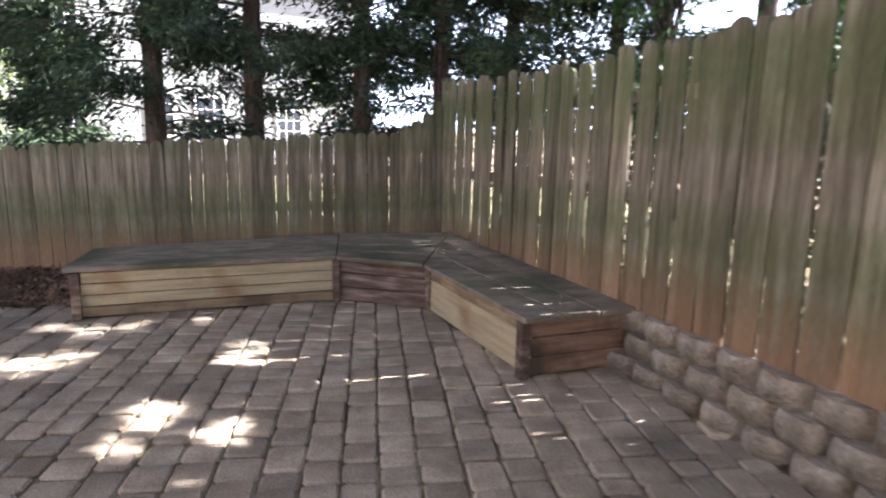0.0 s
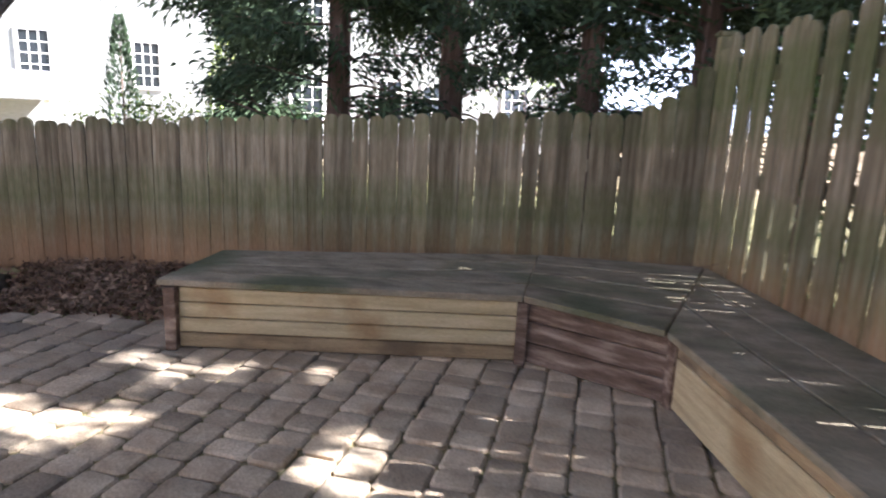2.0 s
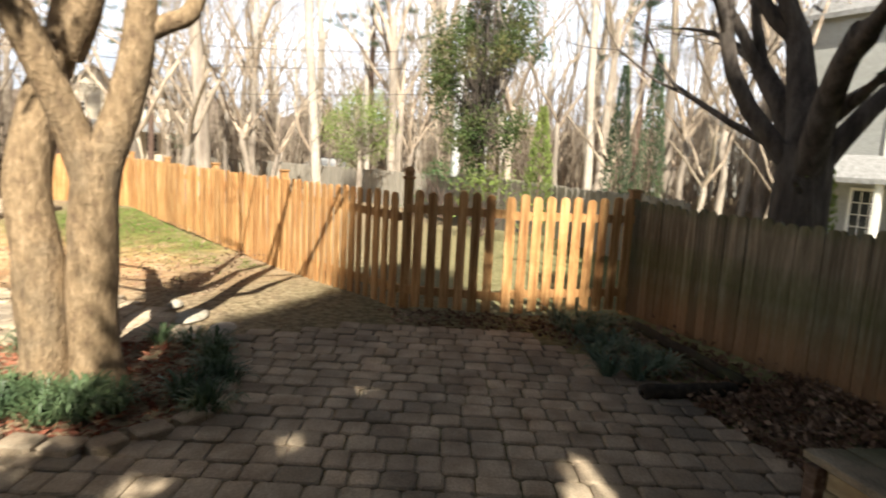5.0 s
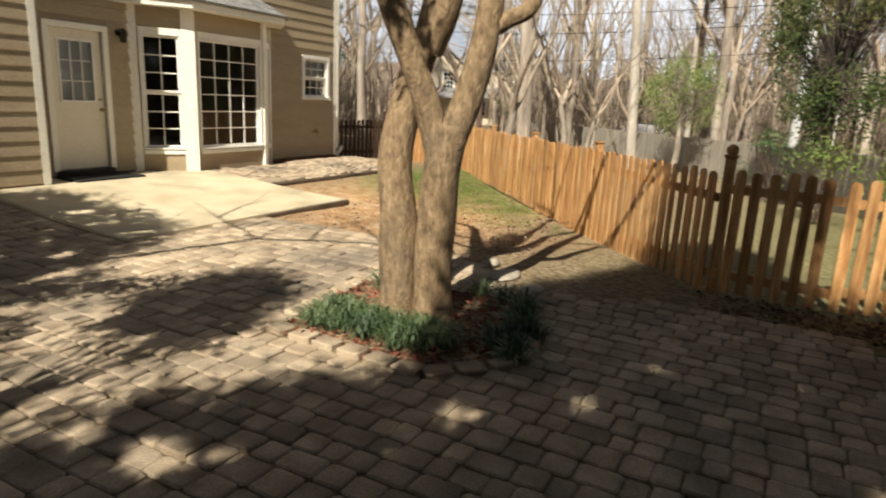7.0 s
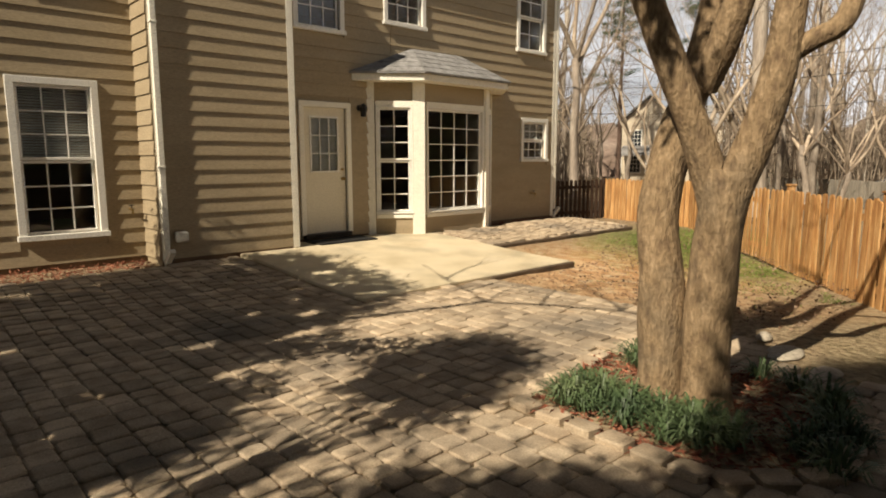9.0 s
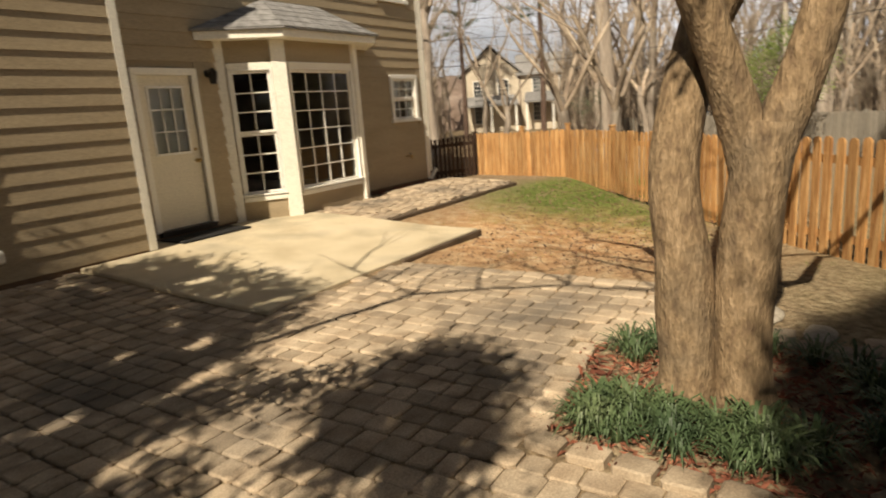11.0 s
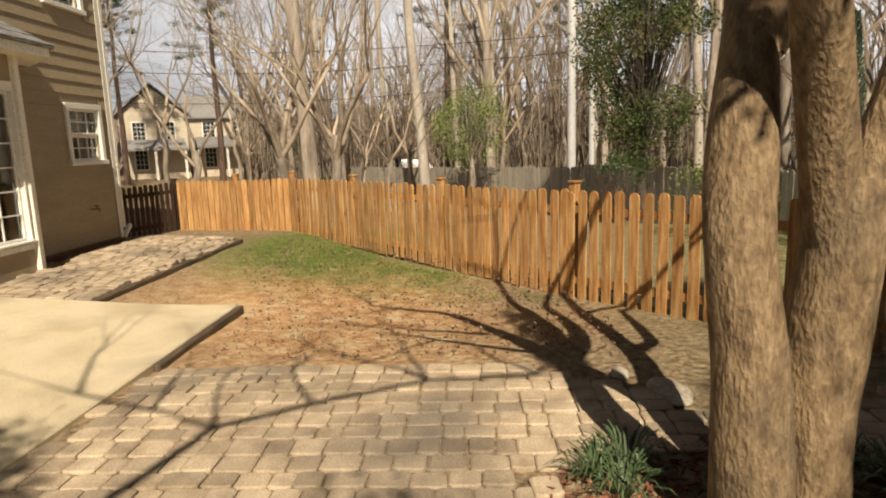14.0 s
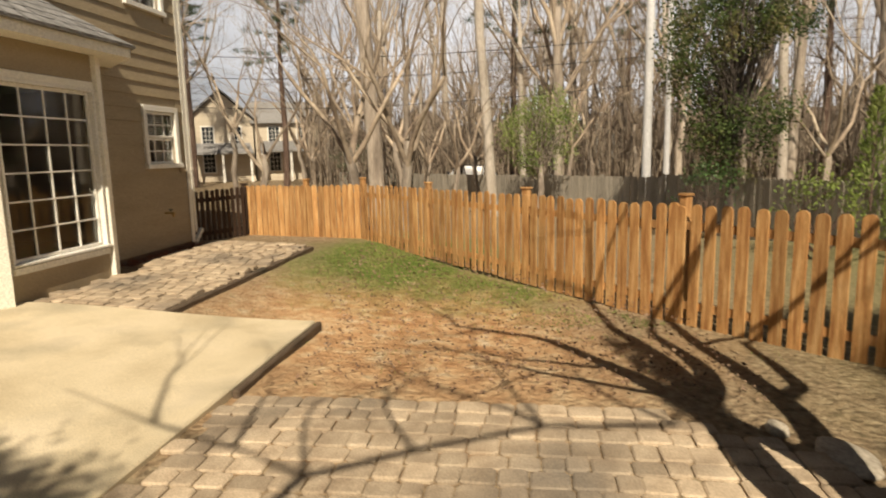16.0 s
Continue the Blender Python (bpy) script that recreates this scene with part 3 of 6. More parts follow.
def siding(root, m, length, z0, z1, holes, pitch=0.195, label=""):
    """Lapped boards, course by course, cut round the openings. x runs along the wall, -y out of it."""
    z = z0
    while z < z1 - 0.02:
        top = min(z + pitch + 0.02, z1)
        runs = [(0.0, length)]
        for h in holes:
            if h[2] < z + pitch * 0.75 and h[3] > z + pitch * 0.25:
                runs = [r for a, b in runs for r in ((a, min(b, h[0])), (max(a, h[1]), b)) if r[1] - r[0] > 0.02]
        for a, b in runs:
            vs = [(a, -0.027, z), (b, -0.027, z), (b, -0.006, top), (a, -0.006, top), (a, -0.012, z), (b, -0.012, z), (b, 0.0, top), (a, 0.0, top)]
            fs = [(0, 1, 2, 3), (0, 4, 5, 1), (3, 2, 6, 7), (1, 5, 6, 2), (0, 3, 7, 4)]
            ob = mesh_object("siding_board", vs, fs, SIDING, root)
            ob.matrix_basis = m
        z += pitch


def window(name, m, w, h, cols, rows, label, double=True, depth=0.10, blinds=0.0, trim=0.085, material=None):
    """A window in the opening 0..w by 0..h of the wall's plane; -y is outdoors."""
    material = material or WHITE
    root = tagged(new(name), label, "window", kind="structure")
    root.matrix_basis = m
    bm = bmesh.new()
    for x0, z0, x1, z1 in ((-trim, h, w + trim, h + trim), (-trim, 0, 0, h), (w, 0, w + trim, h)):
        block(bm, x0, -0.05, z0, x1, 0.02, z1, None, 0.004)
    part("window_frame", bm, material, root)
    box_part("window_sill", -trim - 0.02, -0.075, -trim * 0.8, w + trim + 0.02, 0.02, 0, material, root)
    sashes = ((0.0, h / 2, 0.045), (h / 2, h, 0.015)) if double else ((0.0, h, 0.03),)
    for z0, z1, y in sashes:
        bm = bmesh.new()
        e = 0.038
        for a in ((0.002, z0 + 0.002, w - 0.002, z0 + e), (0.002, z1 - e, w - 0.002, z1 - 0.002), (0.002, z0 + e, e, z1 - e), (w - e, z0 + e, w - 0.002, z1 - e)):
            block(bm, a[0], y - 0.018, a[1], a[2], y + 0.018, a[3], None, 0.003)
        sash = part("sash", bm, material, root)
        bm = bmesh.new()
        n = max(1, rows // (2 if double else 1))
        for i in range(1, cols):
            x = e + (w - 2 * e) * i / cols
            block(bm, x - 0.009, y - 0.012, z0 + e, x + 0.009, y + 0.004, z1 - e)
        for j in range(1, n):
            z = z0 + e + (z1 - z0 - 2 * e) * j / n
            block(bm, e, y - 0.0125, z - 0.009, w - e, y + 0.0035, z + 0.009)
        part("muntin", bm, material, sash)
        bm = bmesh.new()
        block(bm, e - 0.004, y + 0.005, z0 + e - 0.004, w - e + 0.004, y + 0.009, z1 - e + 0.004)
        pane = part("pane", bm, GLASS, sash)
        pane.visible_shadow = False
    if blinds:
        z = h - 0.05
        bm = bmesh.new()
        while z > h - blinds:
            block(bm, 0.02, 0.085, z - 0.002, w - 0.02, 0.11, z + 0.002, Matrix.Translation((0, 0.0975, z)) @ pose(0, 0, 0, 62) @ Matrix.Translation((0, -0.0975, -z)))
            z -= 0.034
        part("blind", bm, BLIND, root, "white slatted blind")
    return root


WALL_Y, WING_Y = 8.0, 7.40
HOUSE_L, HOUSE_R, WING_L, WING_R = -6.95, 4.27, -4.82, -2.80
DOOR = (-2.32, -1.50, 0.26, 2.36)
W2 = (3.16, 3.92, 1.52, 2.32)
U1, U2, U3 = (-2.36, -1.58, 3.62, 4.95), (-0.58, 0.22, 3.92, 5.2), (2.98, 3.78, 3.86, 5.2)
WL = (-6.2, -5.38, 0.58, 2.42)
WLU = (-6.05, -5.3, 3.72, 5.1)
BAY_HOLE = (-0.75, 1.85, 0.2, 2.9)


def shell(name, label, x0, x1, y, holes):
    root = tagged(new(name), label, "house wall", kind="structure")
    bm = bmesh.new()
    wall_mass(bm, x0, x1, -0.3, PANEL_TOP, y, y + 0.14, holes)
    part("sheathing", bm, SIDING, root)
    bm = bmesh.new()
    block(bm, x0, y - 0.012, -0.3, x1, y, 0.20, None)
    part("foundation", bm, FOUNDATION, root)
    siding(root, pose(x0, y, 0), x1 - x0, 0.2, PANEL_TOP, [(h[0] - x0 - 0.08, h[1] - x0 + 0.08, h[2] - 0.06, h[3] + 0.08) for h in holes])
    return root


shell("wall_south", "olive-tan lapped siding of the house's garden wall", WING_R, HOUSE_R, WALL_Y, [DOOR, W2, U1, U2, U3, BAY_HOLE])
shell("wall_wing", "sunlit olive-tan lapped siding of the house's projecting wing", WING_L, WING_R, WING_Y, [])
shell("wall_west_end", "olive-tan lapped siding beside the tall window", HOUSE_L, WING_L, WALL_Y, [WL, WLU])
for nm, x, y0, y1, face in (("wall_wing_side", WING_L, WING_Y, WALL_Y + 0.14, -1), ("wall_wing_return", WING_R, WING_Y, WALL_Y + 0.14, 1)):
    root = tagged(new(nm), "narrow lapped-siding return of the projecting wing", "house wall", kind="structure")
    bm = bmesh.new()
    x0 = x + 0.002 if face < 0 else x - 0.14
    wall_mass(bm, x0, x0 + 0.138, -0.3, PANEL_TOP, y0 + 0.142, y1, [])
    part("sheathing", bm, SIDING, root)
    if face < 0:
        siding(root, pose(x, y1 - 0.14, 0, 0, 0, -90), y1 - 0.14 - y0, 0.2, PANEL_TOP, [])
    else:
        siding(root, pose(x, y0, 0, 0, 0, 90), y1 - 0.14 - y0, 0.2, PANEL_TOP, [])
for nm, a, b in (("wall_east", (HOUSE_R - 0.14, WALL_Y + 0.14), (HOUSE_R, 15.0)), ("wall_north", (HOUSE_L, 15.0), (HOUSE_R, 15.14)), ("wall_west", (HOUSE_L, WALL_Y + 0.14), (HOUSE_L + 0.14, 15.0))):
    bm = bmesh.new()
    block(bm, a[0], a[1], -0.3, b[0], b[1], PANEL_TOP)
    tagged(part(nm, bm, SIDING), "olive-tan outer house wall", "house wall", kind="structure")
for nm, z0, z1 in (("floor", 0.12, 0.2), ("ceiling", 2.75, 2.85), ("ceiling_upper", 5.5, 5.58)):
    bm = bmesh.new()
    block(bm, HOUSE_L + 0.16, WALL_Y + 0.15, z0, HOUSE_R - 0.16, 14.98, z1)
    tagged(part(nm, bm, ROOM), "dim indoor surface seen through the windows", "floor" if nm == "floor" else "ceiling", kind="structure")
# roof with its overhang
bm = bmesh.new()
vs = [bm.verts.new(c) for c in ((HOUSE_L - 0.3, 7.75, 5.6), (HOUSE_R + 0.3, 7.75, 5.6), (HOUSE_R + 0.3, 15.4, 5.6), (HOUSE_L - 0.3, 15.4, 5.6), (HOUSE_L - 0.3, 11.5, 8.2), (HOUSE_R + 0.3, 11.5, 8.2))]
for f in ((0, 1, 5, 4), (2, 3, 4, 5), (0, 4, 3), (1, 2, 5), (0, 3, 2, 1)):
    bm.faces.new([vs[i] for i in f])
tagged(part("roof", bm, SHINGLE), "grey shingled gable roof of the house", "roof", kind="structure")
# corner boards and downspouts
for x, y, w in ((WING_R, WING_Y, 0.10), (WING_L, WING_Y, 0.10), (HOUSE_R, WALL_Y, 0.10), (HOUSE_L, WALL_Y, 0.10)):
    s = -1 if x in (WING_R, HOUSE_R) else 1
    ob = box_part("corner_board", min(x, x + s * w), y - 0.034, 0.18, max(x, x + s * w), y - 0.0275, PANEL_TOP, TRIM, None, edge=0.0)
    tagged(ob, "cream-painted vertical corner board", "trim", kind="structure")


def downspout(x, y, z0, kick):
    root = tagged(new("downspout"), "cream-painted metal downspout with a kicked-out foot", "downspout")
    bm = bmesh.new()
    block(bm, x - 0.035, y - 0.09, z0 + 0.18, x + 0.035, y - 0.036, PANEL_TOP, None, 0.006)
    part("pipe", bm, TRIM, root)
    bm = bmesh.new()
    block(bm, -0.035, -0.03, -0.16, 0.035, 0.03, 0.16, pose(x + kick[0] * 0.1, y - 0.06 + kick[1] * 0.1, z0 + 0.1, kick[1] * -50, kick[0] * 50), 0.006)
    part("elbow", bm, TRIM, root)
    for z in (1.4, 3.2):
        box_part("strap", x - 0.045, y - 0.095, z, x + 0.045, y - 0.03, z + 0.03, TRIM, root)


downspout(WING_L + 0.045, WING_Y, 0.14, (0, -1))
downspout(HOUSE_R + 0.05, WALL_Y + 0.05, 0.16, (1, 0))
downspout(HOUSE_L - 0.04, WALL_Y, 0.14, (0, -1))
for nm, h, cols, rows, label, bl in (("window_1", W2, 3, 4, "small white double-hung window with divided panes", 0.38), ("window_2", U1, 3, 4, "white upstairs window with divided panes", 0),
                                     ("window_3", U2, 3, 4, "white upstairs window with divided panes", 0), ("window_4", U3, 2, 4, "white upstairs window with divided panes", 0),
                                     ("window_5", WL, 3, 6, "tall white double-hung window with a half-drawn blind", 0.92), ("window_6", WLU, 3, 4, "white upstairs window over the tall one", 0)):
    window(nm, pose(h[0], WALL_Y, h[2]), h[1] - h[0], h[3] - h[2], cols, rows, label, blinds=bl)


def back_door():
    x0, x1, z0, z1 = DOOR
    root = tagged(new("door_1"), "closed cream back door with a divided glass upper half", "door", kind="structure")
    y = WALL_Y
    bm = bmesh.new()
    for a in ((x0 - 0.09, z0, x0, z1), (x1, z0, x1 + 0.09, z1), (x0 - 0.09, z1, x1 + 0.09, z1 + 0.09)):
        block(bm, a[0], y - 0.05, a[1], a[2], y + 0.1, a[3], None, 0.005)
    part("door_frame", bm, TRIM, root)
    gx0, gx1, gz0, gz1 = x0 + 0.15, x1 - 0.15, z0 + 1.05, z1 - 0.16
    bm = bmesh.new()
    wall_mass(bm, x0 + 0.004, x1 - 0.004, z0 + 0.02, z1 - 0.004, y + 0.02, y + 0.065, [(gx0, gx1, gz0, gz1)])
    bmesh.ops.remove_doubles(bm, verts=bm.verts, dist=0.0005)
    leaf = part("door_leaf", bm, DOOR_PAINT, root)
    bm = bmesh.new()
    for a in ((gx0 - 0.02, gz0 - 0.02, gx1 + 0.02, gz0 + 0.012), (gx0 - 0.02, gz1 - 0.012, gx1 + 0.02, gz1 + 0.02), (gx0 - 0.02, gz0 + 0.012, gx0 + 0.012, gz1 - 0.012), (gx1 - 0.012, gz0 + 0.012, gx1 + 0.02, gz1 - 0.012)):
        block(bm, a[0], y + 0.006, a[1], a[2], y + 0.019, a[3], None, 0.003)
    for i in (1, 2):
        x = gx0 + (gx1 - gx0) * i / 3
        block(bm, x - 0.008, y + 0.009, gz0 + 0.012, x + 0.008, y + 0.025, gz1 - 0.012)
        z = gz0 + (gz1 - gz0) * i / 3
        block(bm, gx0 + 0.012, y + 0.0085, z - 0.008, gx1 - 0.012, y + 0.0245, z + 0.008)
    part("muntin", bm, WHITE, leaf)
    bm = bmesh.new()
    block(bm, gx0, y + 0.03, gz0, gx1, y + 0.034, gz1)
    part("pane", bm, GLASS, leaf).visible_shadow = False
    bm = bmesh.new()
    z = gz1 - 0.02
    while z > gz0 + 0.02:
        block(bm, gx0 + 0.01, -0.012, -0.0015, gx1 - 0.01, 0.012, 0.0015, pose(0, y + 0.055, z, 64))
        z -= 0.026
    part("blind", bm, BLIND, root, "white slatted blind behind the glass")
    for dz, r in ((0.92, 0.03), (1.08, 0.024)):
        bm = bmesh.new()
        bmesh.ops.create_cone(bm, cap_ends=True, segments=14, radius1=r, radius2=r, depth=0.012, matrix=pose(x1 - 0.07, y + 0.013, z0 + dz, 90))
        if dz < 1:
            bmesh.ops.create_cone(bm, cap_ends=True, segments=10, radius1=0.011, radius2=0.011, depth=0.04, matrix=pose(x1 - 0.07, y - 0.012, z0 + dz, 90))
            bmesh.ops.create_uvsphere(bm, u_segments=14, v_segments=8, radius=0.027, matrix=Matrix.Translation((x1 - 0.07, y - 0.045, z0 + dz)))
        part("door_handle" if dz < 1 else "deadbolt", bm, BRASS, leaf)
    box_part("threshold", x0 - 0.04, y - 0.09, z0 - 0.06, x1 + 0.04, y + 0.1, z0 + 0.015, BLACK, root)


back_door()
mat_ob = box_part("doormat", -2.45, 7.32, 0.172, -1.35, 7.86, 0.20, RUBBER, None, edge=0.008)
tagged(mat_ob, "black rubber doormat on the slab", "doormat")


def wall_lamp(x, z):
    root = tagged(new("wall_lamp"), "small black lantern wall lamp beside the door", "wall lamp")
    y = WALL_Y - 0.03
    bm = bmesh.new()
    bmesh.ops.create_cone(bm, cap_ends=True, segments=14, radius1=0.055, radius2=0.05, depth=0.025, matrix=pose(x, y - 0.012, z, 90))
    part("backplate", bm, BLACK, root)
    bm = bmesh.new()
    block(bm, x - 0.012, y - 0.12, z + 0.01, x + 0.012, y - 0.02, z + 0.03)
    part("arm", bm, BLACK, root)
    bm = bmesh.new()
    bmesh.ops.create_cone(bm, cap_ends=True, segments=6, radius1=0.045, radius2=0.065, depth=0.16, matrix=Matrix.Translation((x, y - 0.12, z - 0.07)))
    bmesh.ops.create_cone(bm, cap_ends=True, segments=6, radius1=0.08, radius2=0.015, depth=0.06, matrix=Matrix.Translation((x, y - 0.12, z + 0.04)))
    part("lantern", bm, BLACK, root)


wall_lamp(-1.22, 2.38)


def bay():
    root = tagged(new("bay_window"), "cream-trimmed bay window with a grey hipped shingle roof", "bay window")
    L0, L1, R1, R0 = Vector((-0.98, WALL_Y, 0)), Vector((-0.30, 7.48, 0)), Vector((1.42, 7.48, 0)), Vector((2.08, WALL_Y, 0))
    faces3 = ((L0, L1, 2, 6, 0.10, 0.11, "narrow side sash of the bay with twelve panes", True), (L1, R1, 4, 6, 0.16, 0.09, "wide front sash of the bay with divided panes", False),
              (R1, R0, 2, 6, 0.10, 0.10, "narrow side sash of the bay with twelve panes", True))
    for i, (a, b, cols, rows, ea, eb, label, double) in enumerate(faces3):
        m = along(a, b)
        n = (b - a).length
        for nm, z0, z1, mt in (("base_panel", 0.14, 0.50, SIDING), ("head_panel", 2.50, 2.84, SIDING)):
            bm = bmesh.new()
            block(bm, 0.01, -0.02, z0, n - 0.01, 0.06, z1, m, 0.004)
            part(nm, bm, mt, root)
        bm = bmesh.new()
        block(bm, ea, -0.045, 2.44, n - eb, 0.05, 2.52, m, 0.004)
        block(bm, ea, -0.055, 0.46, n - eb, 0.05, 0.53, m, 0.004)
        part("window_trim", bm, TRIM, root)
        w = window("bay_sash", m @ pose(ea + 0.035, 0, 0.57), n - ea - eb - 0.07, 1.835, cols, rows, label, double=double, trim=0.034)
        w.parent = root
        w["kind"] = "part"
        del w["kind"], w["category"]
    for p, w, nm in ((L0, 0.16, "post"), (L1, 0.22, "post"), (R1, 0.15, "post"), (R0, 0.14, "post")):
        bm = bmesh.new()
        ang = {0: -37.4, 1: -34, 2: 19, 3: 38}[(L0, L1, R1, R0).index(p)]
        block(bm, -w / 2, -0.055, 0.1, w / 2, 0.09, 2.84, pose(p.x, p.y, 0, 0, 0, ang), 0.006)
        part(nm, bm, TRIM, root)
    E = [(-1.36, WALL_Y - 0.03), (-0.44, 7.16), (1.70, 7.16), (2.44, WALL_Y - 0.03)]
    bm = bmesh.new()
    lo = [bm.verts.new((x, y, 2.84)) for x, y in E]
    hi = [bm.verts.new((x, y, 2.95)) for x, y in E]
    bm.faces.new(lo)
    bm.faces.new(hi)
    for i in range(4):
        bm.faces.new((lo[i], lo[(i + 1) % 4], hi[(i + 1) % 4], hi[i]))
    part("eave", bm, TRIM, root)
    G = [(-1.42, WALL_Y - 0.03), (-0.47, 7.10), (1.73, 7.10), (2.50, WALL_Y - 0.03)]
    T = [(-0.02, WALL_Y - 0.03), (1.18, WALL_Y - 0.03)]
    bm = bmesh.new()
    g = [bm.verts.new((x, y, 2.955)) for x, y in G]
    k = [bm.verts.new((x, y, 3.50)) for x, y in T]
    under = [bm.verts.new((x, y, 2.975)) for x, y in G]
    for f in ((under[0], under[1], k[0]), (under[1], under[2], k[1], k[0]), (under[2], under[3], k[1]), (g[3], g[2], g[1], g[0]), (g[0], g[1], under[1], under[0]), (g[1], g[2], under[2], under[1]), (g[2], g[3], under[3], under[2])):
        bm.faces.new(f)
    roof = part("roof", bm, SHINGLE, root)
    # shingle courses on the three slopes
    slopes = ((G[0], G[1], T[0], T[0]), (G[1], G[2], T[1], T[0]), (G[2], G[3], T[1], T[1]))
    rng = random.Random(5)
    for a, b, c, d in slopes:
        A, B, C, D = (Vector((*a, 2.978)), Vector((*b, 2.978)), Vector((*c, 3.503)), Vector((*d, 3.503)))
        nrm = (B - A).cross(D - A).normalized()
        if nrm.z < 0:
            nrm = -nrm
        bm = bmesh.new()
        for j in range(5):
            k0, k1 = j / 5, min(1, (j + 1.08) / 5)
            p0, p1, q0, q1 = A.lerp(D, k0), B.lerp(C, k0), A.lerp(D, k1), B.lerp(C, k1)
            n = max(1, int((p1 - p0).length / 0.24))
            for i in range(n):
                u0, u1 = i / n + 0.008, (i + 1) / n - 0.008
                lift = 0.008 + rng.uniform(0, 0.004)
                vv = [p0.lerp(p1, u0) + nrm * lift, p0.lerp(p1, u1) + nrm * lift, q0.lerp(q1, u1) + nrm * 0.003, q0.lerp(q1, u0) + nrm * 0.003, p0.lerp(p1, u0), p0.lerp(p1, u1)]
                v6 = [bm.verts.new(v) for v in vv]
                bm.faces.new(v6[:4])
                bm.faces.new((v6[0], v6[4], v6[5], v6[1]))
        tagged(part("shingle_course", bm, SHINGLE, roof), kind="stuff")


bay()


def hose_tap(x, y, z, label):
    root = tagged(new("hose_tap"), label, "hose tap")
    bm = bmesh.new()
    bmesh.ops.create_cone(bm, cap_ends=True, segments=10, radius1=0.014, radius2=0.014, depth=0.16, matrix=pose(x, y - 0.1, z, 90))
    block(bm, x - 0.012, y - 0.17, z - 0.06, x + 0.012, y - 0.145, z + 0.012, None, 0.003)
    part("spout", bm, BRASS, root)
    bm = bmesh.new()
    bmesh.ops.create_cone(bm, cap_ends=True, segments=12, radius1=0.034, radius2=0.034, depth=0.012, matrix=Matrix.Translation((x, y - 0.12, z + 0.055)))
    bmesh.ops.create_cone(bm, cap_ends=True, segments=8, radius1=0.006, radius2=0.006, depth=0.05, matrix=Matrix.Translation((x, y - 0.12, z + 0.03)))
    part("handwheel", bm, BLACK, root)


hose_tap(3.42, WALL_Y - 0.02, 0.75, "dark garden hose tap on the siding")
hose_tap(-5.02, WALL_Y - 0.02, 0.85, "small brass hose tap beside the tall window")
vent = box_part("vent_hood", -4.66, WING_Y - 0.13, 0.42, -4.5, WING_Y - 0.026, 0.56, TRIM, None, edge=0.02)
tagged(vent, "small cream plastic vent hood low on the wing", "vent")


# ---- slab and brick walk ----
bm = bmesh.new()
block(bm, -3.75, 4.34, -0.12, -0.03, 7.93, 0.024, None, 0.012)
bmesh.ops.subdivide_edges(bm, edges=[e for e in bm.edges if abs(e.verts[0].co.y - e.verts[1].co.y) > 1], cuts=11)
for v in bm.verts:
    v.co.z += rise(v.co.x, v.co.y)
slab = tagged(part("slab", bm, CONCRETE), "sunlit buff concrete patio slab before the door", "slab", kind="structure")
bm = bmesh.new()
block(bm, -1.80, 4.28, -0.10, -0.02, 4.335, 0.012, None, 0.012)
tagged(part("slab_edging", bm, EDGE_WOOD), "dark weathered timber edging along the slab", "edging", kind="structure")
bm = bmesh.new()
block(bm, 0.0, 5.87, -0.10, 4.3, 5.96, 0.085, None, 0.012)
tagged(part("walk_edging", bm, EDGE_WOOD), "dark timber edging along the brick walk", "edging", kind="structure")


# ---- bench ----
def board(root, name, p, q, z0, z1, thick, material, out=0.0, label=""):
    """A level board from p to q, standing on edge."""
    bm = bmesh.new()
    block(bm, 0, -thick - out, z0, dist(p, q), -out, z1, None, 0.005)
    ob = part(name, bm, material, root, label)
    ob.matrix_basis = along(p, q)
    return ob


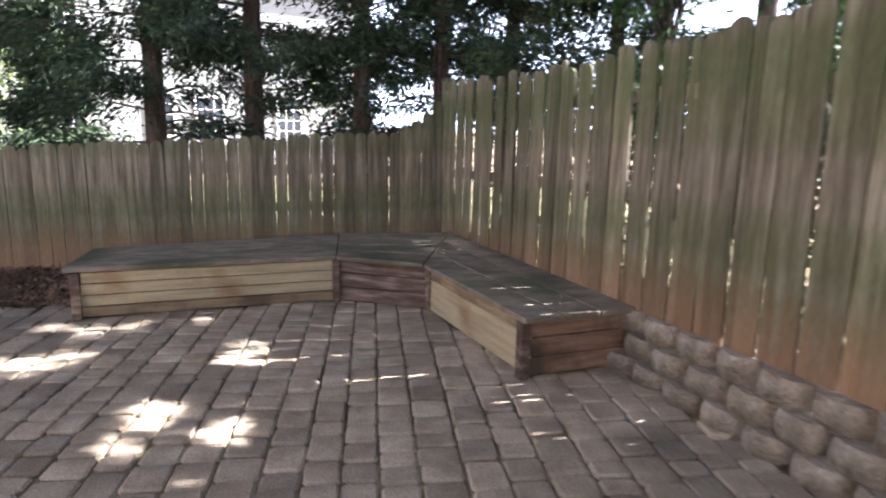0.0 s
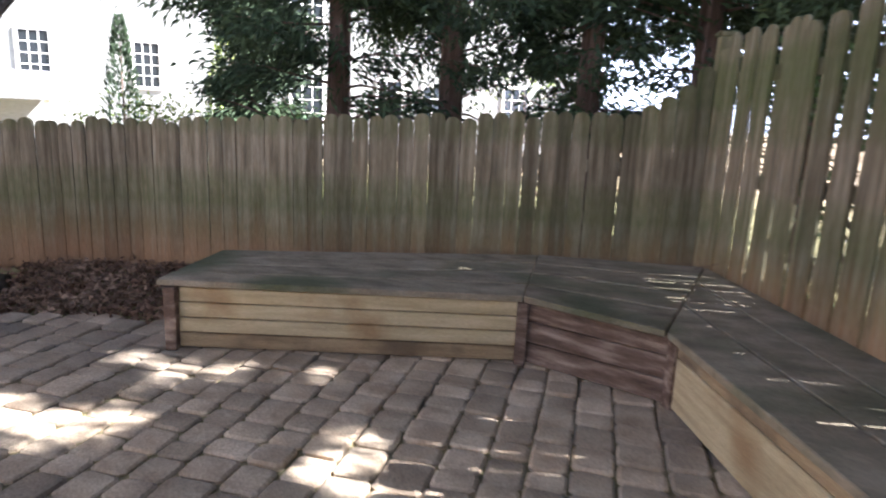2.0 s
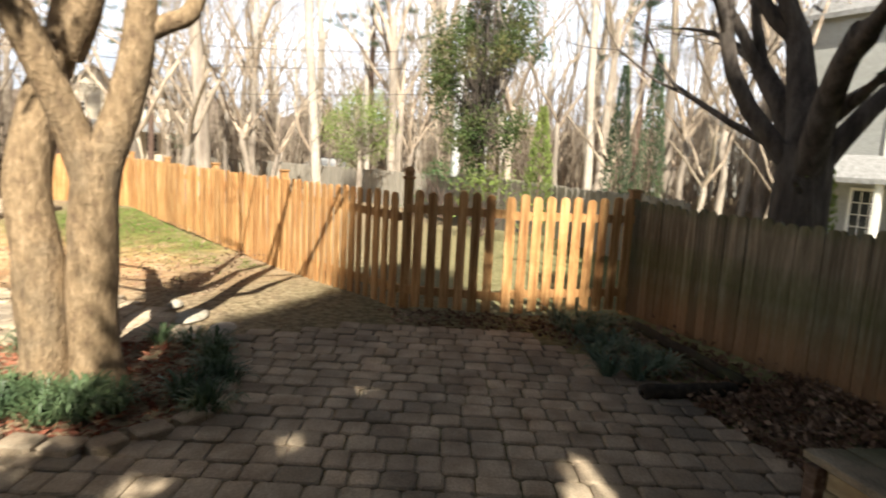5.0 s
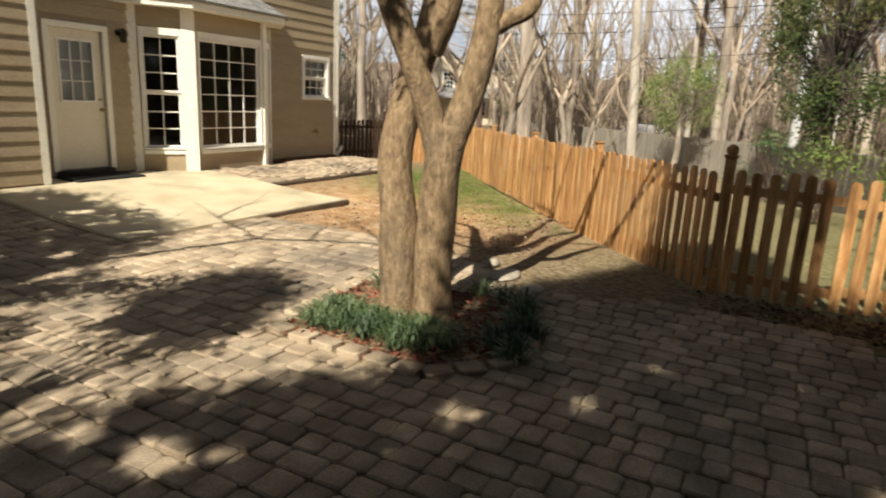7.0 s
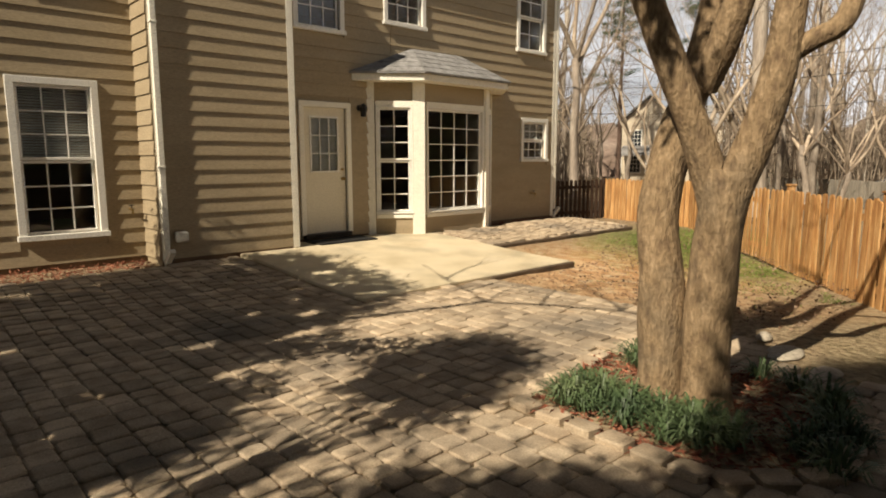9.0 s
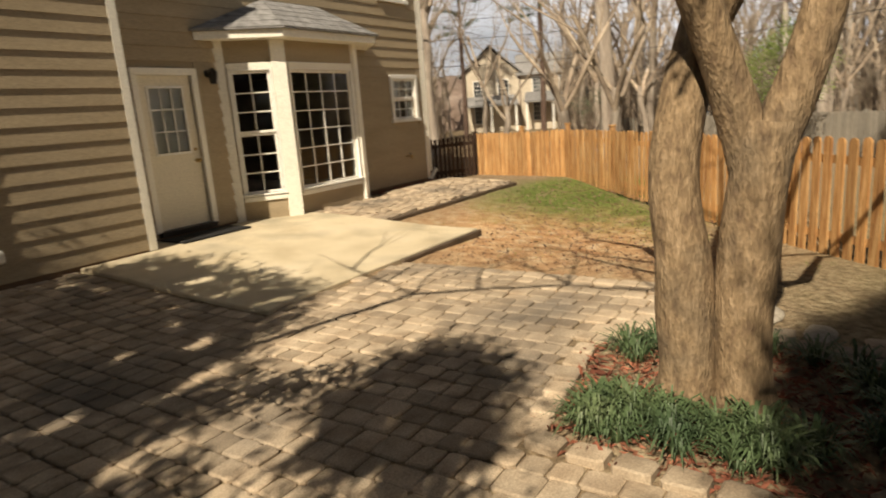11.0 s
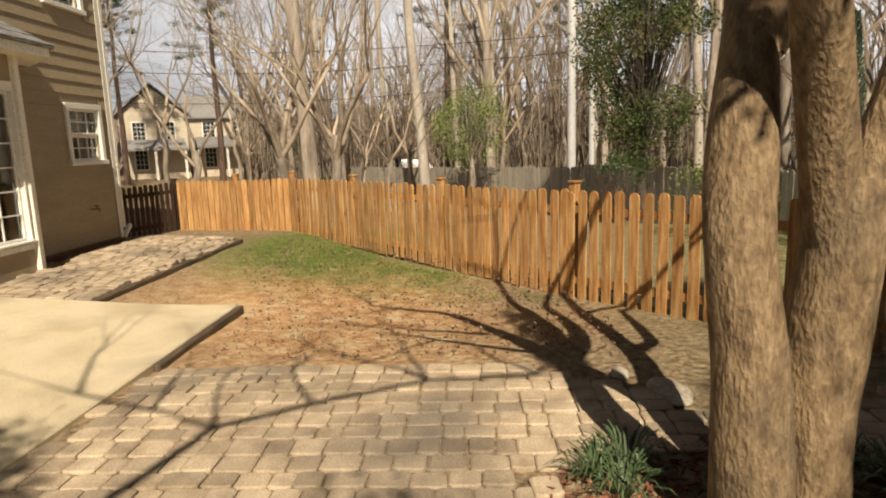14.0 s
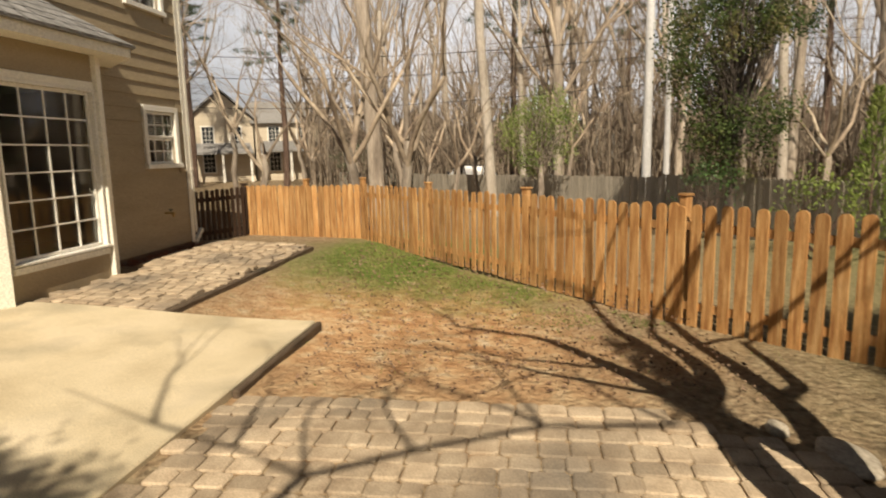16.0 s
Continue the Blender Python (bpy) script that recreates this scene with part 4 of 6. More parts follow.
def corner_bench():
    root = tagged(new("corner_bench"), "built-in L-shaped wooden corner bench with a mossy plank top", "bench")
    a, b, c, d = (-5.20, -3.09), (-6.98, -3.54), (-7.70, -3.25), (-8.14, -1.86)
    e, f = (-8.78, -2.03), (-5.07, -3.74)
    course = 0.083
    # the long front: four narrow boards, the second from the top running past the corner post
    for i in range(4):
        z0 = 0.008 + i * course
        far = (-5.165, -3.081) if i == 2 else ((-5.235, -3.099) if i == 3 else a)
        board(root, "front_board", b, far, z0, z0 + course - 0.005, 0.036, BENCH_AGED if i == 0 else BENCH_NEW, 0.0)
        board(root, "end_board", a, f, z0, z0 + course - 0.005, 0.034, BENCH_AGED)
    # the short dark middle face and the reddish end
    for i, (z0, z1) in enumerate(((0.01, 0.12), (0.126, 0.236), (0.241, 0.342))):
        board(root, "middle_board", c, b, z0, z1, 0.034, BENCH_OLD)
        board(root, "end_board", e, d, z0, z1, 0.034, BENCH_RED)
    # the side front: a wide panel under one dark board
    board(root, "front_panel", d, c, 0.012, 0.252, 0.028, BENCH_NEW)
    board(root, "front_board", d, c, 0.257, 0.342, 0.034, BENCH_AGED)
    for p, turn in ((b, 4), (c, 30), (a, 14), (d, -70)):
        bm = bmesh.new()
        block(bm, -0.03, -0.002, 0.0, 0.03, 0.06, 0.342, pose(p[0], p[1] - 0.012, 0, 0, 0, turn), 0.004)
        part("leg_post", bm, BENCH_OLD, root)
    # planks of the long top run with the back fence, those of the side top with the side fence
    def planks(p0, p1, q0, q1, n, z, over):
        for i in range(n):
            k0, k1 = i / n, (i + 1) / n - 0.02
            corners = [Vector(p0).lerp(Vector(q0), k0), Vector(p1).lerp(Vector(q1), k0), Vector(p1).lerp(Vector(q1), k1), Vector(p0).lerp(Vector(q0), k1)]
            vs = [(v.x, v.y, z) for v in corners] + [(v.x, v.y, z + 0.034) for v in corners]
            bm = bmesh.new()
            bv = [bm.verts.new(v) for v in vs]
            for fc in ((0, 1, 2, 3), (4, 5, 6, 7), (0, 1, 5, 4), (1, 2, 6, 5), (2, 3, 7, 6), (3, 0, 4, 7)):
                bm.faces.new([bv[x] for x in fc])
            bmesh.ops.bevel(bm, geom=list(bm.edges), offset=0.004, segments=1, affect="EDGES")
            part("plank", bm, BENCH_TOP, root)
    planks((-5.14, -3.05), (-6.98, -3.495), (-5.04, -3.80), (-6.95, -4.58), 4, 0.345, 0)
    planks((-6.985, -3.495), (-7.652, -3.195), (-6.955, -4.58), (-8.03, -4.70), 4, 0.345, 0)
    planks((-7.66, -3.185), (-8.10, -1.785), (-8.038, -4.69), (-8.83, -1.98), 3, 0.345, 0)
    return root


corner_bench()


# ---- block retaining wall ----
def retaining_wall():
    root = tagged(new("retaining_wall"), "low dry-stacked wall of rounded split-face concrete blocks", "retaining wall")
    rng = random.Random(21)
    m = along((-8.83, -2.16), (-9.68, 1.2))
    for course in range(3):
        for i in range(13):
            s = i * 0.265 + (0.13 if course % 2 else 0.0)
            bm = bmesh.new()
            bmesh.ops.create_grid(bm, x_segments=6, y_segments=4, size=0.5)
            for v in bm.verts:
                bx, bz = v.co.x, v.co.y
                bulge = 0.105 * max(0.0, 1 - (2 * bx) ** 2) ** 0.55 * (1 - 0.22 * (2 * bz) ** 6)
                nn = noise.noise(Vector((bx * 4 + i * 3.1, bz * 4, course * 2.7))) * 0.012
                v.co = Vector((bx * 0.262 * (1 - 0.03 * (2 * bz) ** 4), -bulge - nn, 0.068 + bz * 0.128))
            ring = bmesh.ops.extrude_edge_only(bm, edges=[x for x in bm.edges if x.is_boundary])
            for v in (g for g in ring["geom"] if isinstance(g, bmesh.types.BMVert)):
                v.co.y = 0.12
                v.co.x *= 0.9
            bmesh.ops.contextual_create(bm, geom=[x for x in bm.edges if x.is_boundary])
            ob = part("wall_block", bm, BLOCK, root, smooth=True)
            ob.data.set_sharp_from_angle(angle=radians(42))
            ob.matrix_basis = m @ pose(s + 0.13, -0.03 - 0.03 * (2 - course) + rng.uniform(-0.012, 0.012), -0.03 + course * 0.13, 0, 0, rng.uniform(-4, 4))
    return root


retaining_wall()


# ---- beds, timbers, stones ----
def timber(name, label, p, q, r, z):
    rng = random.Random(int(abs(p[0]) * 100))
    tb = Tubes()
    n = 12
    pts = [Vector((*p, z)).lerp(Vector((*q, z)), i / (n - 1)) + Vector((0, 0, rng.uniform(-0.008, 0.008))) for i in range(n)]
    tb.limb([pts[0] - (pts[1] - pts[0]) * 0.02] + pts, [r * 0.4] + [r * rng.uniform(0.9, 1.08) for _ in pts], 9, 0.15)
    return tagged(tb.make(name, LOG), label, "timber")


timber("landscape_timber", "dark old timber edging the leaf bed", (-3.72, -2.86), (-3.6, -3.5), 0.055, 0.04)
timber("landscape_timber", "thin mossy timber lying between the bed and the back fence", (-3.5, -3.62), (-2.1, -3.28), 0.045, 0.05)


def stone(p, size, seed, label, material=STONE):
    rng = random.Random(seed)
    bm = bmesh.new()
    bmesh.ops.create_icosphere(bm, subdivisions=3, radius=1.0)
    for v in bm.verts:
        k = 1 + 0.22 * noise.noise(v.co * 1.6 + Vector((seed, 0, 0))) + 0.07 * noise.noise(v.co * 5)
        v.co = Vector((v.co.x * size[0] * k, v.co.y * size[1] * k, max(-0.35, v.co.z) * size[2] * k)) + Vector(p)
    return tagged(part("stone", bm, material, smooth=True), label, "stone")


stone((-2.08, 0.87, 0.0), (0.10, 0.06, 0.045), 3, "pale flat stone at the edge of the pavers")
stone((-2.35, 0.62, -0.02), (0.22, 0.14, 0.03), 4, "pale flat stone half sunk in the soil")
stone((-2.62, 0.25, -0.03), (0.18, 0.1, 0.03), 5, "pale flat stone half sunk in the soil")


def inside(x, y, poly):
    hit = False
    for (x0, y0), (x1, y1) in zip(poly, poly[1:] + poly[:1]):
        if (y0 > y) != (y1 > y) and x < (x1 - x0) * (y - y0) / (y1 - y0) + x0:
            hit = not hit
    return hit


ISLAND = [(-4.72, 1.42), (-3.42, 1.58), (-3.02, 0.6), (-3.2, -0.15), (-4.3, -0.32), (-4.82, 0.1)]
LEAF_BED = [(-5.05, -3.45), (-4.25, -3.30), (-3.55, -3.10), (-3.2, -4.1), (-2.0, -3.7), (-1.5, -3.4), (-3.3, -4.2), (-5.2, -4.4)]
LIRIOPE_BED = [(-3.4, -3.0), (-2.9, -2.65), (-2.2, -2.35), (-1.75, -2.4), (-1.6, -3.3), (-3.1, -4.0)]


def scatter(poly, n, seed):
    rng = random.Random(seed)
    xs, ys = [p[0] for p in poly], [p[1] for p in poly]
    out = []
    while len(out) < n:
        x, y = rng.uniform(min(xs), max(xs)), rng.uniform(min(ys), max(ys))
        if inside(x, y, poly):
            out.append((x, y))
    return out


def litter(name, label, spots, seed, size=(0.035, 0.085), material=LITTER, thick=0.05, category="leaf litter", flat=0.45, wide=0.55):
    rng = random.Random(seed)
    lv = Leaves(rng)
    for x, y in spots:
        z = max(ground_z(x, y), -0.02) + rng.uniform(0.0, thick)
        length = rng.uniform(*size)
        lv.leaf((x, y, z), length, length * rng.uniform(wide * 0.7, wide * 1.2), (rng.gauss(0, 1), rng.gauss(0, 1), rng.gauss(0, flat)), rng.uniform(-0.2, 0.3))
    return tagged(lv.make(name, material), label, category, kind="stuff")


litter("leaf_litter", "brown fallen leaves piled along the back fence", scatter(LEAF_BED, 7000, 31), 32, size=(0.022, 0.06), thick=0.08)
litter("leaf_litter", "brown leaves caught between the liriope", scatter(LIRIOPE_BED, 900, 33), 34)
litter("leaf_litter", "thin drift of brown leaves behind the bench", scatter([(-5.1, -3.85), (-7.0, -4.5), (-7.0, -4.65), (-5.0, -4.4)], 500, 35), 36, thick=0.05)
litter("leaf_litter", "dry leaves and straw lying on the yard", scatter([(-1.6, 0.6), (0.6, 0.75), (5.6, 5.2), (3.5, 5.7), (0.2, 4.2), (-1.6, 4.0)], 4200, 37), 38, size=(0.014, 0.05), thick=0.008, flat=0.2)
litter("leaf_litter", "dry leaves below the picket gate", scatter([(-1.7, -0.9), (-2.3, -1.2), (-2.4, -2.3), (-1.75, -2.9)], 800, 39), 40, size=(0.02, 0.07), thick=0.015, flat=0.2)
litter("bark_mulch", "red shredded bark mulch round the tree", scatter(ISLAND, 3000, 41), 42, size=(0.03, 0.09), material=MULCH, thick=0.04, category="mulch", flat=0.3, wide=0.25)
litter("bark_mulch", "dark red mulch along the house wall", scatter([(2.3, 7.65), (4.2, 7.5), (4.2, 7.97), (2.15, 7.97)], 1200, 43), 44, size=(0.03, 0.08), material=MULCH, thick=0.06, category="mulch", flat=0.3, wide=0.25)
litter("bark_mulch", "red mulch under the tall window", scatter([(-6.9, 7.2), (-4.9, 7.3), (-4.9, 7.95), (-6.9, 7.95)], 1200, 45), 46, size=(0.03, 0.08), material=MULCH, thick=0.05, category="mulch", flat=0.3, wide=0.25)


def clump(bmleaves, x, y, n, h, rng):
    """Arching blades that spring from one low crown."""
    z = max(ground_z(x, y), -0.03)
    hub = len(bmleaves.v)
    bmleaves.v += [Vector((x, y, z + 0.02))] + [Vector((x + 0.035 * math.cos(k * 0.349), y + 0.035 * math.sin(k * 0.349), z)) for k in range(18)]
    bmleaves.f += [(hub, hub + 1 + k, hub + 1 + (k + 1) % 18) for k in range(18)]
    for i in range(n):
        k = i % 18
        a, lean = k * 0.349 + rng.uniform(-0.3, 0.3), rng.uniform(0.25, 1.25)
        length = h * rng.uniform(0.7, 1.3)
        d = Vector((math.cos(a) * lean, math.sin(a) * lean, 1)).normalized()
        side = Vector((-math.sin(a), math.cos(a), 0)) * rng.uniform(0.004, 0.007)
        p = Vector((x, y, z)) + Vector((math.cos(a), math.sin(a), 0)) * rng.uniform(0.0, 0.04)
        q = p + d * length * 0.5
        r = q + Vector((d.x, d.y, d.z * 0.25)) * length * 0.3
        s = r + Vector((d.x, d.y, -0.5)).normalized() * length * 0.25
        b = len(bmleaves.v)
        bmleaves.v += [q - side, q + side, r - side * 0.8, r + side * 0.8, s]
        bmleaves.f += [(hub + 1 + k, hub + 1 + (k + 1) % 18, b + 1, b), (b, b + 1, b + 3, b + 2), (b + 2, b + 3, b + 4)]


def liriope(label, spots, seed, n=60, h=0.26, material=BLADE):
    rng = random.Random(seed)
    for x, y in spots:
        lv = Leaves(rng)
        clump(lv, x, y, rng.randint(int(n * 0.8), int(n * 1.3)), h * rng.uniform(0.85, 1.15), rng)
        tagged(lv.make("liriope_clump", material), label, "grass clump", group="liriope " + label.split()[-1])


rng = random.Random(50)
near_side = [(-4.36 + rng.uniform(-0.2, 0.16), rng.uniform(0.12, 1.22)) for _ in range(26)]
far_side = [(-3.42, 1.28), (-3.3, 1.12), (-3.55, 1.2)] + [(rng.uniform(-4.3, -3.5), rng.uniform(-0.28, 0.0)) for _ in range(8)] + [(-3.2, 0.25), (-3.15, 0.5), (-3.3, 0.05)]
liriope("arching dark green liriope clump in the tree bed", near_side + far_side, 51, 50, 0.255)
liriope("bluish arching liriope clump in the fence bed", [(-2.1, -2.62), (-2.3, -2.7), (-2.25, -2.9), (-2.5, -2.78), (-2.55, -3.0), (-2.75, -2.9), (-2.8, -3.1), (-3.0, -3.05), (-3.05, -3.25), (-3.2, -3.15), (-1.95, -2.85), (-1.85, -2.65), (-2.0, -3.05), (-3.35, -2.95), (-3.3, -2.75), (-2.95, -2.75)], 52, 48, 0.26, BLADE_PALE)
# lawn blades where the grass is thick, and weed tufts
rng = random.Random(61)
lv = Leaves(rng)
for _ in range(9000):
    x, y = rng.gauss(4.0, 1.15), rng.gauss(4.2, 0.75)
    if (x - 0.88) * 0.67 - (y - 0.75) * 0.74 > -0.12 or y > 5.75:
        continue
    lv.leaf((x, y, ground_z(x, y) - 0.005), rng.uniform(0.03, 0.07), 0.007, (rng.gauss(0, 0.4), rng.gauss(0, 0.4), 1), 0.15)
for _ in range(5000):
    k, off = rng.uniform(0.0, 4.6), 0.18 + abs(rng.gauss(0, 0.55))
    x, y = 0.88 + 0.74 * k - 0.67 * off, 0.75 + 0.67 * k + 0.74 * off
    if y < 5.7 and noise.noise(Vector((x * 1.7, y * 1.7, 8))) > -0.1:
        lv.leaf((x, y, ground_z(x, y) - 0.005), rng.uniform(0.025, 0.06), 0.007, (rng.gauss(0, 0.5), rng.gauss(0, 0.5), 1), 0.15)
for _ in range(2500):
    x, y = rng.uniform(-1.6, 5), rng.uniform(0.2, 5.7)
    if (x - 0.88) * 0.67 - (y - 0.75) * 0.74 > -0.12 or noise.noise(Vector((x * 1.1, y * 1.1, 5))) < 0.12:
        continue
    lv.leaf((x, y, ground_z(x, y) - 0.005), rng.uniform(0.02, 0.05), 0.006, (rng.gauss(0, 0.5), rng.gauss(0, 0.5), 1), 0.15)
tagged(lv.make("lawn_grass", GRASS), "thin patchy green lawn grass", "grass", kind="stuff")


# ---- trees ----
def wander(p, q, n, rng, amount):
    p, q = Vector(p), Vector(q)
    out = []
    off = Vector((0, 0, 0))
    for i in range(n):
        k = i / (n - 1)
        out.append(p.lerp(q, k) + off * math.sin(math.pi * min(1, k)) )
        off += Vector((rng.gauss(0, 1), rng.gauss(0, 1), rng.gauss(0, 0.6))) * amount
    return out


def grow(tb, p, d, length, r, depth, rng, tips, spread=0.7, up=0.15, split=(2, 3), taper=0.6):
    """A limb that divides; the ends are gathered in tips."""
    n = 4 if depth > 1 else (3 if depth else 2)
    pts, q, way = [Vector(p)], Vector(p), Vector(d).normalized()
    for _ in range(n):
        way = (way + Vector((rng.gauss(0, 0.13), rng.gauss(0, 0.13), rng.gauss(0, 0.1) + up * 0.25))).normalized()
        q = q + way * length / n
        pts.append(q.copy())
    radii = [r + (r * taper - r) * i / n for i in range(n + 1)]
    tb.limb(pts, radii, 7 if r > 0.05 else (5 if r > 0.015 else 3))
    if depth <= 0:
        tips.append((q, way))
        return
    for _ in range(rng.randint(*split)):
        side = Vector((rng.gauss(0, 1), rng.gauss(0, 1), rng.gauss(0, 0.6))).normalized()
        k = rng.choice((len(pts) - 1, len(pts) - 1, len(pts) - 2))
        grow(tb, pts[k], way + side * spread + Vector((0, 0, up)), length * rng.uniform(0.6, 0.82), radii[k] * rng.uniform(0.55, 0.75), depth - 1, rng, tips, spread, up, split, taper)


def yard_tree():
    """The twin-trunked tree in the bed, leafless."""
    root = tagged(new("yard_tree"), "twin-trunked leafless tree with flaking brown bark", "tree")
    root.location = (-0.19, -0.14, 0)
    rng = random.Random(71)
    tb = Tubes()
    def trunk(pts, radii):
        fine, rr = [], []
        for i in range(len(pts) - 1):
            a, b = Vector(pts[i]), Vector(pts[i + 1])
            c0 = Vector(pts[i - 1]) if i else a * 2 - b
            c1 = Vector(pts[i + 2]) if i + 2 < len(pts) else b * 2 - a
            for j in range(6):
                k = j / 6
                fine.append(0.5 * ((2 * a) + (b - c0) * k + (2 * c0 - 5 * a + 4 * b - c1) * k * k + (-c0 + 3 * a - 3 * b + c1) * k ** 3))
                rr.append(radii[i] + (radii[i + 1] - radii[i]) * k)
        fine.append(Vector(pts[-1]))
        rr.append(radii[-1])
        tb.limb(fine, rr, 18, 0.16)
    # left stem and its dark upper limb
    trunk([(-3.78, 1.0, -0.1), (-3.78, 0.95, 0.15), (-3.78, 0.98, 0.7), (-3.76, 1.03, 1.2), (-3.67, 1.01, 1.6), (-3.54, 0.94, 2.0), (-3.44, 0.88, 2.5), (-3.40, 0.88, 3.3)],
          [0.172, 0.15, 0.136, 0.126, 0.118, 0.108, 0.097, 0.07])
    # right stem up to the crotch
    trunk([(-3.72, 0.68, -0.1), (-3.71, 0.70, 0.15), (-3.71, 0.705, 0.6), (-3.72, 0.66, 1.1), (-3.73, 0.62, 1.45)], [0.18, 0.156, 0.143, 0.138, 0.132])
    trunk([(-3.715, 0.675, 1.0), (-3.735, 0.70, 1.3), (-3.80, 0.775, 1.6), (-3.93, 0.89, 2.0), (-4.04, 1.01, 2.4), (-4.22, 1.2, 3.1), (-4.35, 1.5, 4.0)], [0.09, 0.104, 0.096, 0.092, 0.09, 0.075, 0.05])
    trunk([(-3.72, 0.66, 1.0), (-3.72, 0.61, 1.3), (-3.70, 0.50, 1.62), (-3.68, 0.41, 2.0), (-3.64, 0.37, 2.5), (-3.6, 0.32, 3.2), (-3.5, 0.2, 4.1)], [0.09, 0.108, 0.094, 0.09, 0.084, 0.07, 0.05])
    trunk([(-3.66, 0.42, 2.05), (-3.60, 0.28, 2.14), (-3.55, 0.16, 2.22), (-3.50, 0.10, 2.45), (-3.4, -0.1, 3.2)], [0.06, 0.055, 0.052, 0.05, 0.035])
    trunk([(-3.54, 0.90, 1.95), (-3.60, 0.74, 2.25), (-3.60, 0.62, 2.7), (-3.5, 0.6, 3.5)], [0.10, 0.085, 0.075, 0.05])
    tb.make("trunk", BARK, root)
    br, tips = Tubes(), []
    for p, d, r in (((-4.35, 1.5, 3.95), (-0.3, 0.6, 1), 0.045), ((-3.5, 0.2, 4.05), (0.3, -0.5, 1), 0.045), ((-3.4, 0.88, 3.25), (0.4, 0.2, 1), 0.06), ((-3.4, -0.1, 3.15), (0.3, -0.9, 0.7), 0.032),
                    ((-4.22, 1.2, 3.1), (-0.6, 0.9, 0.8), 0.035), ((-3.5, 0.6, 3.45), (0.7, -0.1, 0.9), 0.045), ((-3.6, 0.35, 3.2), (0.1, -0.9, 0.6), 0.035), ((-4.07, 1.03, 2.45), (0.2, 1, 0.5), 0.03)):
        grow(br, p, d, 1.15, r, 3, rng, tips, 0.75, 0.12)
    tagged(br.make("branchwork", BARK, root), kind="stuff")
    # knots on the bark
    for p, s in (((-3.838, 0.68, 1.40), 0.024), ((-3.83, 0.62, 0.95), 0.02), ((-3.895, 0.98, 0.8), 0.02)):
        bm = bmesh.new()
        bmesh.ops.create_uvsphere(bm, u_segments=10, v_segments=6, radius=s, matrix=Matrix.Translation(p) @ Matrix.Diagonal((0.5, 1, 1.3, 1)))
        part("knot", bm, BARK, root, smooth=True)


yard_tree()


def back_tree():
    """The big dark tree behind the back fence."""
    root = tagged(new("broad_tree"), "dark many-stemmed leafless tree behind the back fence", "tree")
    rng = random.Random(81)
    tb, tips = Tubes(), []
    x, y = -1.4, -5.0
    tb.limb([(x, y, -0.2), (x, y, 0.5), (x + 0.03, y, 1.2), (x + 0.02, y, 1.75)], [0.36, 0.28, 0.265, 0.25], 14, 0.2)
    for d, l, r in (((-0.55, 0.25, 1), 1.7, 0.15), ((0.1, 0.1, 1), 1.9, 0.18), ((0.6, -0.1, 1), 1.7, 0.15), ((-0.2, -0.5, 1), 1.6, 0.12), ((0.35, 0.45, 1), 1.6, 0.11)):
        grow(tb, (x + d[0] * 0.1, y + d[1] * 0.1, 1.45), d, l, r, 4, rng, tips, 0.62, 0.12)
    for d, l, r, z in (((-1, 0.35, 0.35), 1.9, 0.055, 1.75), ((1, 0.5, 0.3), 1.8, 0.05, 1.6), ((-0.9, -0.3, 0.45), 1.5, 0.05, 2.0), ((0.9, 0.1, 0.5), 1.7, 0.05, 2.0), ((-0.7, 0.6, 0.25), 0.55, 0.045, 1.25)):
        grow(tb, (x, y, z), d, l, r, 3 if l > 1 else 0, rng, tips, 0.5, 0.05)
    tb.make("trunk", BARK_DARK, root)
    lv = Leaves(rng)
    for p, d in tips:
        for _ in range(3):
            lv.leaf(p + Vector((rng.gauss(0, 0.1), rng.gauss(0, 0.1), rng.gauss(0, 0.1))), rng.uniform(0.03, 0.05), 0.025)
    tagged(lv.make("bud_scatter", LEAF_LIGHT, root), kind="stuff")


back_tree()


